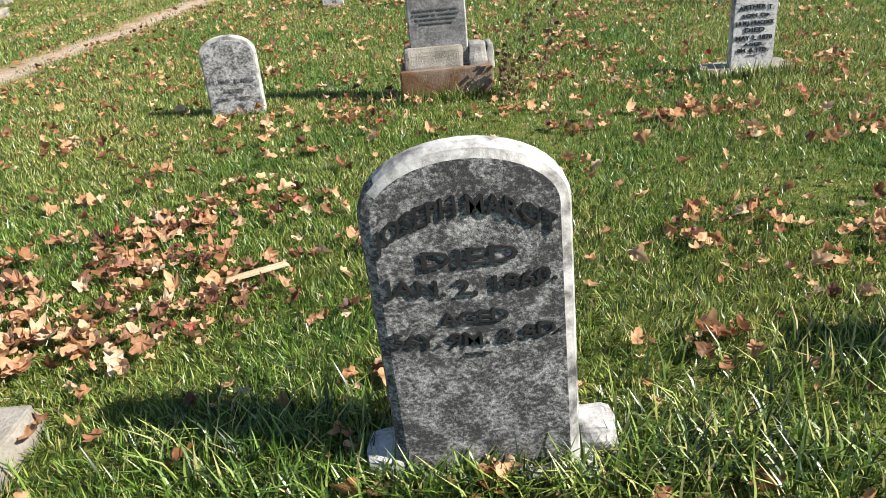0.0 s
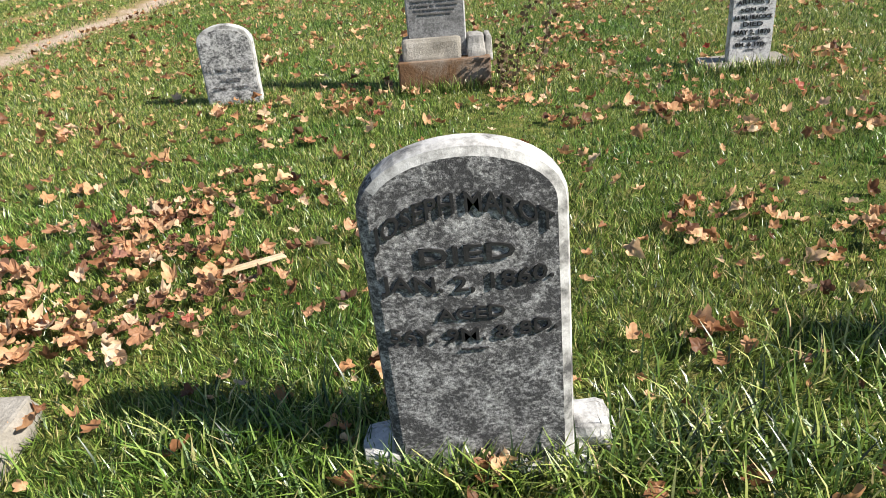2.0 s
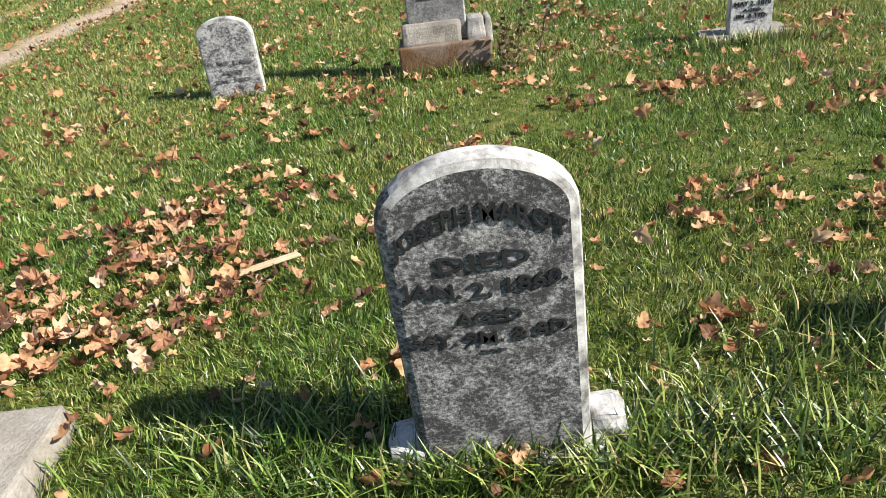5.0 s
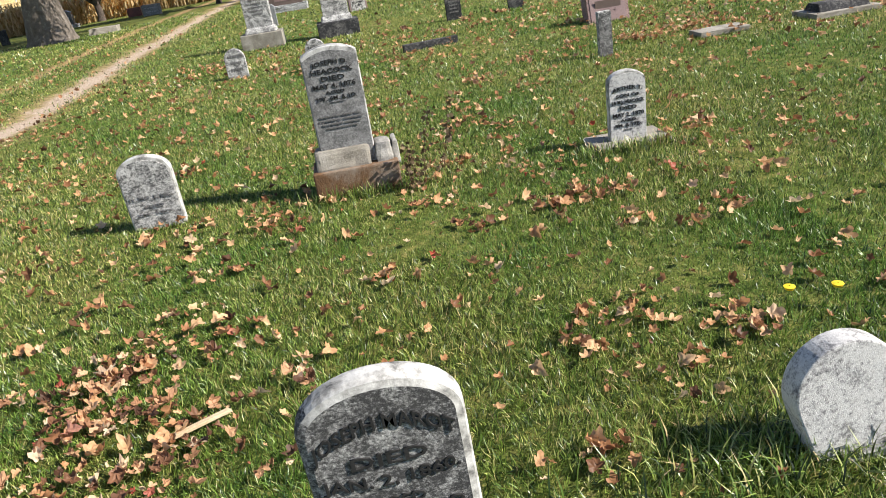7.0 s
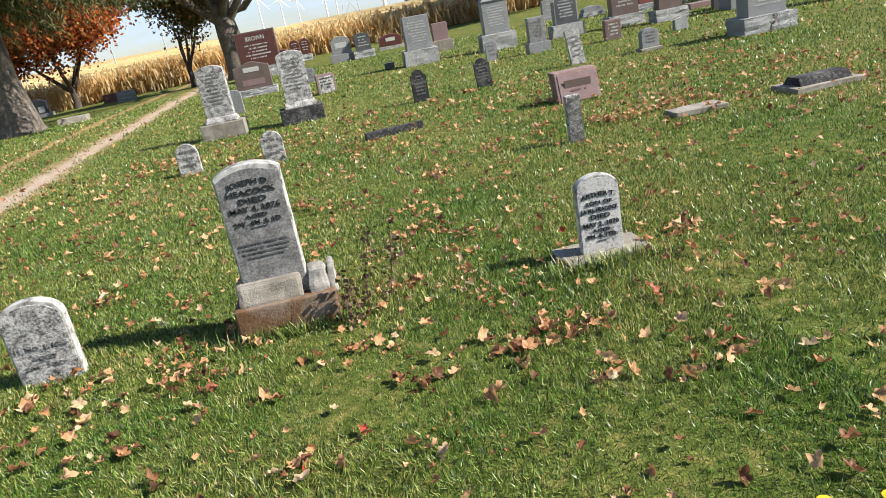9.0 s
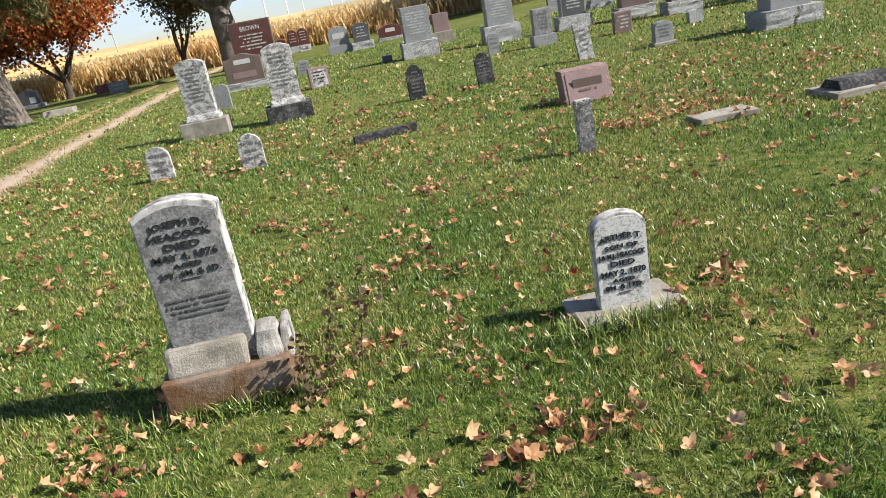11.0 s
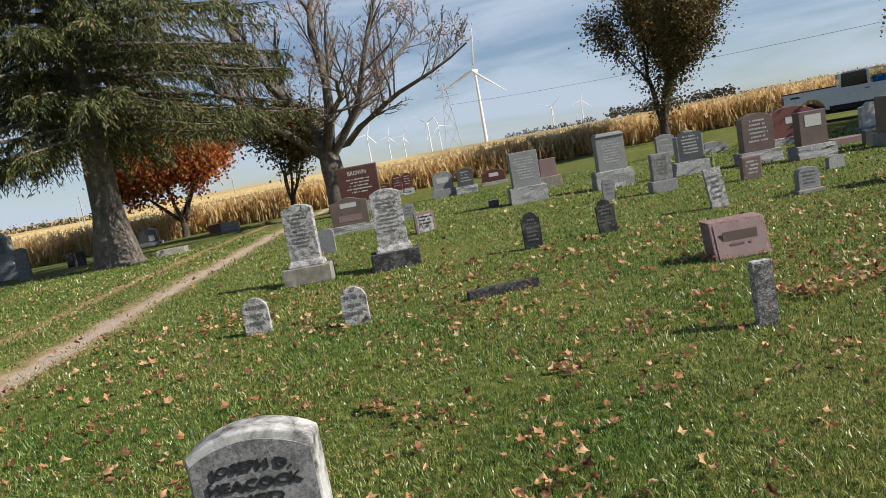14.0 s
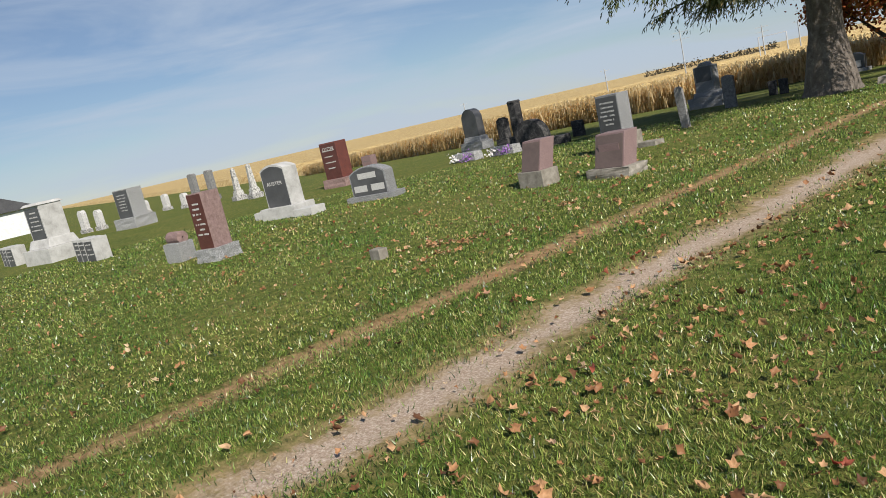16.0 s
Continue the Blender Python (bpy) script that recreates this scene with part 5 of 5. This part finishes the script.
def pylon(az, dist, h):
    x, y = polar(az, dist)
    e = thing("lattice_pylon", x, y, ground_at(x, y) - 1, "grey steel lattice power pylon", "pylon", rz=-az)
    V, F = [], []
    lev = [(0.0, 0.12), (0.35, 0.085), (0.62, 0.055), (0.80, 0.04), (1.0, 0.012)]
    corners = [(-1, -1), (1, -1), (1, 1), (-1, 1)]
    for (f0, w0), (f1, w1) in zip(lev, lev[1:]):
        for k in range(4):
            a, b = corners[k], corners[(k + 1) % 4]
            bar(V, F, (a[0] * w0 * h, a[1] * w0 * h, f0 * h), (a[0] * w1 * h, a[1] * w1 * h, f1 * h), h * 0.004)
            bar(V, F, (a[0] * w0 * h, a[1] * w0 * h, f0 * h), (b[0] * w1 * h, b[1] * w1 * h, f1 * h), h * 0.0025)
            bar(V, F, (b[0] * w0 * h, b[1] * w0 * h, f0 * h), (a[0] * w1 * h, a[1] * w1 * h, f1 * h), h * 0.0025)
    raw("mast", V, F, LATTICE, e)
    for f, w in ((0.80, 0.17), (0.90, 0.13)):
        V, F = [], []
        bar(V, F, (-w * h, 0, f * h), (w * h, 0, f * h), h * 0.004)
        bar(V, F, (-w * h, 0, f * h), (0, 0, (f + 0.05) * h), h * 0.003)
        bar(V, F, (w * h, 0, f * h), (0, 0, (f + 0.05) * h), h * 0.003)
        raw("cross_arm", V, F, LATTICE, e)


pylon(3.3, 430, 42)


def pole(az, dist, h, arms=1):
    x, y = polar(az, dist)
    e = thing("utility_pole", x, y, ground_at(x, y) - 1, "thin utility pole with cross arms beyond the field", "utility pole", "utility poles", rz=-az)
    V, F = [], []
    bar(V, F, (0, 0, 0), (0, 0, h), dist * 0.0007)
    raw("post", V, F, LATTICE, e)
    for k in range(arms):
        V, F = [], []
        bar(V, F, (-h * 0.16, 0, h * (0.95 - 0.13 * k)), (h * 0.16, 0, h * (0.95 - 0.13 * k)), dist * 0.0004)
        raw("cross_arm", V, F, LATTICE, e)


for az, dist, h, arms in ((-14.2, 420, 12, 0), (-10.6, 450, 12, 0), (-36.0, 300, 12, 1), (-30.3, 280, 19, 2), (-24.9, 300, 14, 2), (-22.6, 320, 13, 1), (-20.4, 330, 13, 1), (-47, 420, 13, 1)):
    pole(az, dist, h, arms)
# gantries of the substation
for az0, az1, hh in ((-25.2, -23.4, 9), (-21.6, -20.1, 9)):
    x0, y0 = polar(az0, 310)
    x1, y1 = polar(az1, 310)
    e = thing("power_gantry", x0, y0, ground_at(x0, y0), "steel gantry of a distant substation", "gantry")
    for f in (0, 1):
        V, F = [], []
        bar(V, F, ((x1 - x0) * f, (y1 - y0) * f, 0), ((x1 - x0) * f, (y1 - y0) * f, hh), 0.25)
        raw("post", V, F, LATTICE, e)
    V, F = [], []
    bar(V, F, (0, 0, hh), (x1 - x0, y1 - y0, hh), 0.25)
    raw("beam", V, F, LATTICE, e)
# cable from the pylon eastwards
V, F = [], []
xa, ya = polar(3.3, 430)
xb, yb = polar(44, 240)
pts = []
for k in range(25):
    f = k / 24
    pts.append(Vector((xa + (xb - xa) * f, ya + (yb - ya) * f, 27 - 12 * f - 4 * f * (1 - f) * 2.2)))
tube(V, F, pts, [0.10] * 25, 4)
tagged(raw("power_cable", V, F, LATTICE), "thin dark power cable against the sky", "cable")


def far_woods():
    rng = np.random.default_rng(9)
    P, Q, n = [], [], 0
    for az0, az1, dist, hh in ((15.5, 24.5, 900, 16), (7.5, 14.5, 1200, 10), (36.5, 60, 420, 9), (-33, -24, 620, 7), (25, 36, 1000, 7)):
        for az in np.arange(az0, az1, 0.16):
            x, y = polar(az, dist * rng.uniform(0.95, 1.05))
            h = hh * rng.uniform(0.5, 1.05)
            c = rng.normal((x, y, ground_at(x, y) + h * 0.5 + 0.5), (h * 0.22, h * 0.22, h * 0.24), (26, 3))
            p_, f_ = leaf_quads(c, h * 0.28, rng)
            P.append(p_)
            Q.append(f_ + n)
            n += len(p_)
    ob = mesh_np("far_woods", np.concatenate(P), np.concatenate(Q), TREELINE)
    tagged(ob, "low dark line of trees on the horizon", "woods", kind="stuff")


far_woods()

# white farm building far to the west
hs = thing("farm_building", -80, 11.5, -1.2, "low white farm building with a dark roof", "building", rz=8)
part("wall", box(16, 9, 3.4, 0, 0.02), SIDING, hs)
bm = bmesh.new()
vs = [bm.verts.new(q) for q in ((-8.3, -4.9, 3.4), (8.3, -4.9, 3.4), (8.3, 4.9, 3.4), (-8.3, 4.9, 3.4), (-8.3, 0, 5.6), (8.3, 0, 5.6))]
for f in ((0, 1, 5, 4), (2, 3, 4, 5), (1, 2, 5), (3, 0, 4), (0, 3, 2, 1)):
    bm.faces.new([vs[k] for k in f])
part("roof", bm, ROOFING, hs)
part("door", box(2.6, 0.08, 2.6, 0, 0.01, 3.0, -4.53), ROOFING, hs)

# urn with silk flowers by the pink markers
ur = thing("flower_urn", 16.6, 23.2, ground_at(16.6, 23.2), "dark urn holding red and white silk flowers", "flower urn")
V, F = [], []
tube(V, F, [Vector((0, 0, z)) for z in (0, 0.05, 0.3, 0.55, 0.75, 0.76)], [0.26, 0.24, 0.12, 0.26, 0.32, 0.05], 14)
raw("urn", V, F, BLACKENED_OR_SHADED, ur)
rngu = np.random.default_rng(3)
for mt, off in ((PETAL_W, (0.05, 0, 1.12)), (PETAL_R, (-0.12, -0.1, 0.98))):
    P_, F_ = leaf_quads(rngu.normal(off, (0.16, 0.12, 0.14), (160, 3)), 0.12, rngu)
    tagged(mesh_np("flower_cluster", P_, F_, mt, ur), kind="stuff")


# ---- small things in the grass ----
def weed(x, y, h, seed):
    """A dead upright stalk with dried seed heads."""
    r = random.Random(seed)
    rng = np.random.default_rng(seed)
    e = thing("dry_weed", x, y, 0, "dead brown weed stalk with dried seed heads", "weed", "dead weeds beside the leaning stone")
    V, F = [], []
    p, d, cs = Vector((0, 0, 0)), Vector((r.gauss(0, 0.06), r.gauss(0, 0.06), 1)).normalized(), []
    pts = [p]
    for k in range(8):
        p = p + d * h / 8
        d = (d + Vector((r.gauss(0, 0.1), r.gauss(0, 0.1), 0.1))).normalized()
        pts.append(p)
        for _ in range(9):
            cs.append((p.x + r.gauss(0, 0.018), p.y + r.gauss(0, 0.018), p.z + r.gauss(0, 0.02)))
    tube(V, F, pts, [0.004 * (1 - k / 12) for k in range(9)], 5)
    raw("stem", V, F, WEED, e)
    P_, F_ = leaf_quads(np.array(cs), 0.035, rng)
    tagged(mesh_np("seed_head", P_, F_, WEED, e), kind="stuff")


for x, y, h, s in ((0.47, 4.95, 0.52, 1), (0.62, 5.0, 0.62, 2), (0.42, 4.78, 0.32, 3), (0.35, 4.70, 0.26, 4), (8.75, 13.3, 0.36, 5)):
    weed(x, y, h, s)

st = thing("wood_stick", -0.745, 2.405, 0.035, "split piece of pale bleached wood on the grass", "stick", rz=27)
part("splinter", roughen(box(0.24, 0.03, 0.014, 0, 0.004, top=0.9), 0.004, 20, 1), WOOD, st)


def dandelion(x, y, s):
    e = thing("dandelion", x, y, 0.0, "small yellow dandelion flower in the grass", "flower", "yellow dandelions")
    V, F = [], []
    tube(V, F, [Vector((0, 0, 0)), Vector((0.005, 0, 0.09))], [0.002, 0.002], 5)
    raw("stem", V, F, GRASS, e)
    V, F = [], []
    tube(V, F, [Vector((0.005, 0, 0.088)), Vector((0.005, 0, 0.095)), Vector((0.005, 0, 0.108)), Vector((0.005, 0, 0.112))], [0.004, 0.018, 0.024, 0.004], 12)
    raw("flower_head", V, F, PETAL_Y, e)


for k, (x, y) in enumerate(((1.69, 2.40), (1.87, 2.35))):
    dandelion(x, y, k)


# fallen leaves
def leaf_shape(seed, n=20):
    """A dry five-lobed leaf about 10 cm across, rolled and crumpled, as points and triangles."""
    r = random.Random(seed)
    flat = [(0.0, -0.010)]
    for ring in (0.5, 1.0):
        for k in range(n):
            a = -math.pi / 2 + 2 * math.pi * k / n
            lobe = 0.034 + 0.022 * abs(math.cos(2.5 * (a - math.pi / 2))) ** 1.2
            rad = ring * lobe * (0.82 + 0.18 * math.sin(a)) * r.uniform(0.82, 1.12)
            flat.append((rad * math.cos(a), rad * math.sin(a)))
    turn = r.uniform(0, math.pi)
    ca, sa = math.cos(turn), math.sin(turn)
    roll, bend, ripple = r.uniform(0.018, 0.05), r.choice((-1, 1)) * r.uniform(0.035, 0.12), r.uniform(0.006, 0.014)
    P = []
    for x, y in flat:
        u, v = x * ca + y * sa, y * ca - x * sa
        z = roll * (1 - math.cos(u / roll)) + v * v / (2 * bend) + ripple * noise.noise((x * 60 + seed, y * 60, 0)) + r.uniform(-0.0025, 0.0025)
        P.append((roll * math.sin(u / roll), v, z))
    F = [(0, 1 + k, 1 + (k + 1) % n) for k in range(n)]
    for k in range(n):
        a, b = 1 + k, 1 + (k + 1) % n
        F += [(a, a + n, b + n), (a, b + n, b)]
    z0 = min(q[2] for q in P)
    return np.array(P) - np.array((0, 0, z0)), np.array(F)


SHAPES = [leaf_shape(k) for k in range(16)]
PLAIN_SHAPES = [leaf_shape(k, 10) for k in range(16)]
rl = np.random.default_rng(17)


def cluster(n, x, y, sx, sy):
    # leaves gather in small heaps within the drift
    heaps = np.stack([rl.normal(x, sx, max(1, n // 8)), rl.normal(y, sy, max(1, n // 8))], 1)
    return heaps[rl.integers(0, len(heaps), n)] + rl.normal(0, min(0.075, sx, sy), (n, 2))


def leaf_spots():
    spots = [cluster(*q) for q in ((400, -1.25, 2.55, 0.44, 0.36), (120, -1.32, 2.05, 0.26, 0.2), (60, -1.0, 3.1, 0.38, 0.25), (12, -0.45, 1.72, 0.12, 0.1), (24, 1.0, 2.05, 0.18, 0.10), (13, 0.60, 1.92, 0.13, 0.05),
                                   (80, 1.3, 2.35, 0.3, 0.2), (6, 0.06, 1.32, 0.07, 0.012), (45, 0.75, 5.0, 0.24, 0.14), (60, 1.0, 5.9, 0.45, 0.3), (26, -0.75, 4.75, 0.25, 0.1), (30, -0.6, 5.9, 0.4, 0.3),
                                   (60, 1.35, 4.3, 0.5, 0.2), (70, 1.2, 3.6, 0.6, 0.3), (28, 2.5, 5.0, 0.14, 0.12), (45, 2.45, 8.9, 0.4, 0.22), (170, 4.2, 8.9, 0.55, 0.28), (40, 5.0, 9.1, 0.4, 0.2), (16, -1.5, 11.0, 0.2, 0.1),
                                   (25, -1.6, 6.3, 0.5, 0.2), (60, 0.9, 7.2, 0.7, 0.4), (150, -9.0, 9.9, 0.9, 0.4), (30, -7.8, 12.0, 0.5, 0.4), (40, -2.2, 5.6, 0.6, 0.4), (24, 1.9, 13.4, 0.4, 0.15), (26, 3.3, 13.6, 0.5, 0.2))]
    x = rl.uniform(-2.6, 3.4, 620)
    spots.append(np.stack([x, rl.uniform(0.9, 5.2, 620)], 1))
    for _ in range(190):
        spots.append(cluster(rl.integers(3, 9), rl.uniform(-6, 8), rl.uniform(2.6, 14.0), 0.12, 0.08))
    spots.append(np.stack([rl.uniform(-4.2, 7.5, 2300), rl.uniform(4.0, 13.0, 2300)], 1))
    spots.append(np.stack([rl.uniform(-13, 12, 1700), rl.uniform(5.0, 22.0, 1700)], 1))
    spots.append(np.stack([rl.uniform(-5, -2.4, 160), rl.uniform(2.5, 9.0, 160)], 1))
    spots.append(np.stack([rl.uniform(-18, -5.2, 800), rl.uniform(4.0, 18.0, 800)], 1))
    return np.concatenate(spots)


def leaf_pose(n, scale=1.0):
    yaw, tx, ty = rl.uniform(0, 6.28, n), rl.normal(0, 0.42, n), rl.normal(0, 0.42, n)
    flip = rl.random(n) < 0.12
    return yaw, np.where(flip, tx + 1.1, tx), ty, np.where(rl.random(n) < 0.4, 0.20 + 0.28 * rl.random(n), 0.45 + 0.58 * rl.random(n)) * scale


spots = leaf_spots()
inside = (np.abs(spots[:, 0] - 0.015) < 0.22) & (np.abs(spots[:, 1] - 1.40) < 0.055)
spots = spots[~inside]
hero = (np.abs(spots[:, 0]) < 1.75) & (spots[:, 1] > 1.1) & (spots[:, 1] < 3.4)
first = np.flatnonzero(hero)[:300]
meshes = []
for k, (P, F) in enumerate(SHAPES):
    me = bpy.data.meshes.new("fallen_leaf")
    me.from_pydata(P.tolist(), [], F.tolist())
    me.materials.append(LEAF_FALLEN)
    meshes.append(me)
yaw, tx, ty, sc = leaf_pose(len(spots))
for n, k in enumerate(first):
    ob = new("fallen_leaf", meshes[n % len(meshes)])
    x, y = spots[k]
    ob.matrix_basis = Matrix.LocRotScale((x, y, rl.uniform(0.026, 0.05)), Euler((tx[k], ty[k], yaw[k])), (sc[k],) * 3)
    tagged(ob, "dry curled brown maple leaf on the grass", "leaf", "fallen leaves")
rest = np.setdiff1d(np.arange(len(spots)), first)
P_all, F_all, n0 = [], [], 0
for k in rest:
    x, y = spots[k]
    P, F = (SHAPES if y < 4.5 else PLAIN_SHAPES)[k % len(SHAPES)]
    far = 1.0 + 0.25 * min(1.0, max(0.0, (y - 6) / 8))
    m3 = Euler((tx[k], ty[k], yaw[k])).to_matrix()
    Q = P @ np.array(m3).T * sc[k] * far + np.array((x, y, ground_at(x, y) + rl.uniform(0.02, 0.045)))
    P_all.append(Q)
    F_all.append(F + n0)
    n0 += len(P)
tagged(mesh_np("leaf_litter", np.concatenate(P_all), np.concatenate(F_all), LEAF_STUFF), "dry brown and orange leaves scattered over the lawn", "leaves", kind="stuff")


# grass, blade by blade, finer where the walk passes
def grass():
    rg = np.random.default_rng(23)
    P_all, F_all, n0 = [], [], 0

    def away(x, y):
        # distance from the line that is walked, in the plan
        f = np.clip((y - 1.0) / 2.6, 0, 1)
        return np.hypot(x - (0.1 + 0.5 * f), y - (1.0 + 2.6 * f))

    # the last two lie behind the start of the walk
    rings = [(0.0, 2.0, 12000, 0.0044, 0.046, 0.55, 9), (2.0, 4.2, 7200, 0.0052, 0.044, 0.55, 9), (4.2, 8.0, 2500, 0.0085, 0.044, 0.55, 20), (8.0, 15.0, 620, 0.016, 0.048, 0.55, 30), (15.0, 27.0, 140, 0.032, 0.055, 0.55, 40),
             (0.0, 8.0, 700, 0.016, 0.05, -4.5, 0.55), (8.0, 13.0, 300, 0.024, 0.05, -4.5, 0.55)]
    for a, b, rho, wid, ln, ya, yb in rings:
        x0, x1, y0, y1 = 0.35 - b, 0.35 + b, max(ya, 2.3 - b - 1.3), min(yb, 2.3 + b + 1.3)
        n = int((x1 - x0) * (y1 - y0) * rho)
        x, y = rg.uniform(x0, x1, n), rg.uniform(y0, y1, n)
        d = np.maximum(0.0, away(x, y) + rg.normal(0, 0.35, n))
        ok = (d >= a) & (d < b)
        track = np.abs(x + 4.6 + 0.12 * np.sin(y * 1.7) + 0.07 * np.sin(y * 4.1))
        ok &= (track > 0.42) | (rg.random(n) < np.clip((track - 0.10) * 1.7, 0.03, 1.0))
        rut = np.abs(x + 6.5 + 0.1 * np.sin(y * 1.3))
        ok &= (rut > 0.14) | (rg.random(n) < 0.25)
        for bx, by, hx, hy in ((2.03, 4.96, 0.28, 0.17), (4.55, 8.38, 0.30, 0.14), (-0.01, 5.02, 0.3, 0.16), (0.015, 1.40, 0.2, 0.04), (-1.42, 1.50, 0.25, 0.16), (6.05, 8.35, 0.41, 0.24)):
            ok &= ~((np.abs(x - bx) < hx) & (np.abs(y - by) < hy))
        # worn and sunk places have little grass
        bare = np.exp(-(((x - 3.1) / 0.8) ** 2 + ((y - 10.5) / 0.22) ** 2)) + 0.8 * np.exp(-(((x - 0.5) / 0.9) ** 2 + ((y - 7.3) / 0.35) ** 2)) + 0.7 * np.exp(-(((x + 11) / 1.6) ** 2 + ((y - 16.4) / 0.6) ** 2))
        ok &= rg.random(n) > 0.85 * bare
        x, y = x[ok], y[ok]
        n = len(x)
        tall = 1.0 + 0.9 * np.exp(-(((x - 0.0) / 0.42) ** 2 + ((y - 1.36) / 0.13) ** 2)) + 0.7 * np.exp(-(((x + 0.5) / 0.4) ** 2 + ((y - 1.5) / 0.2) ** 2)) + 0.6 * np.exp(-(((x - 1.2) / 0.45) ** 2 + ((y - 1.75) / 0.25) ** 2))
        patch = 1 + 0.28 * np.sin(x * 3.1 + 1.3 * np.sin(y * 2.3)) * np.sin(y * 2.7 + 1.1 * np.sin(x * 1.9))
        h = ln * rg.uniform(0.5, 1.25, n) * tall * patch
        # blades lie over in tufts, each tuft its own way
        swirl = 5.0 * np.sin(x * 11.0 + 2.0 * np.sin(y * 7.0)) + 5.0 * np.sin(y * 13.0 + 2.0 * np.sin(x * 9.0))
        th, lean = swirl + rg.normal(0, 1.1, n), rg.uniform(0.15, 1.3, n)
        dx, dy = np.cos(th) * np.sin(lean), np.sin(th) * np.sin(lean)
        dz = np.cos(lean)
        ph = rg.uniform(0, 6.283, n)
        sx, sy = np.cos(ph) * wid / 2, np.sin(ph) * wid / 2
        z = gz(x, y) - 0.008
        o = np.zeros(n)
        B = np.stack([x, y, z], 1)
        S = np.stack([sx, sy, o], 1)
        D = np.stack([dx, dy, dz], 1)
        up = np.stack([o, o, o + 1], 1)
        if b < 4.5:
            mid = B + (D * 0.45 + up * 0.25) * (h * 0.5)[:, None]
            tip = B + (D * 0.95 + up * 0.08) * h[:, None]
            P = np.stack([B, mid + S, tip, mid - S], 1).reshape(-1, 3)
            i = np.arange(n) * 4
            F = np.concatenate([np.stack([i, i + 1, i + 3], 1), np.stack([i + 1, i + 2, i + 3], 1)])
        else:
            tip = B + (D * 0.85 + up * 0.15) * h[:, None]
            P = np.stack([B - S, B + S, tip], 1).reshape(-1, 3)
            F = np.arange(n * 3).reshape(n, 3)
        P_all.append(P)
        F_all.append(F + n0)
        n0 += len(P)
    # long tufts that the mower misses round the stones
    n = 3800
    k = rg.integers(0, 6, n)
    cx = np.array((0.0, -0.45, 0.55, 1.15, -0.02, 2.0))[k]
    cy = np.array((1.31, 1.50, 1.36, 1.62, 4.82, 4.72))[k]
    x, y = cx + rg.normal(0, 1, n) * np.array((0.26, 0.22, 0.2, 0.25, 0.28, 0.28))[k], cy + rg.normal(0, 1, n) * np.array((0.035, 0.09, 0.1, 0.09, 0.03, 0.04))[k]
    keep = ~((np.abs(x - 0.014) < 0.2) & (np.abs(y - 1.40) < 0.05))
    x, y = x[keep], y[keep]
    n = len(x)
    h, th, lean = rg.uniform(0.06, 0.15, n), rg.uniform(0, 6.283, n), rg.uniform(0.2, 1.25, n)
    D = np.stack([np.cos(th) * np.sin(lean), np.sin(th) * np.sin(lean), np.cos(lean)], 1)
    S = np.stack([-np.sin(th), np.cos(th), np.zeros(n)], 1) * 0.0028
    B = np.stack([x, y, np.zeros(n) - 0.008], 1)
    up = np.array((0.0, 0.0, 1.0))
    mid = B + (D * 0.5 + up * 0.4) * (h * 0.6)[:, None]
    tip = B + (D * 1.0 + up * 0.05) * h[:, None]
    P_all.append(np.stack([B - S, B + S, mid + S, mid - S, tip], 1).reshape(-1, 3))
    i = np.arange(n) * 5
    F_all.append(np.concatenate([np.stack([i, i + 1, i + 2], 1), np.stack([i, i + 2, i + 3], 1), np.stack([i + 3, i + 2, i + 4], 1)]) + n0)
    n0 += n * 5
    ob = mesh_np("grass", np.concatenate(P_all), np.concatenate(F_all), GRASS)
    tagged(ob, "short green mown grass with dry blades", "grass", kind="stuff")


grass()
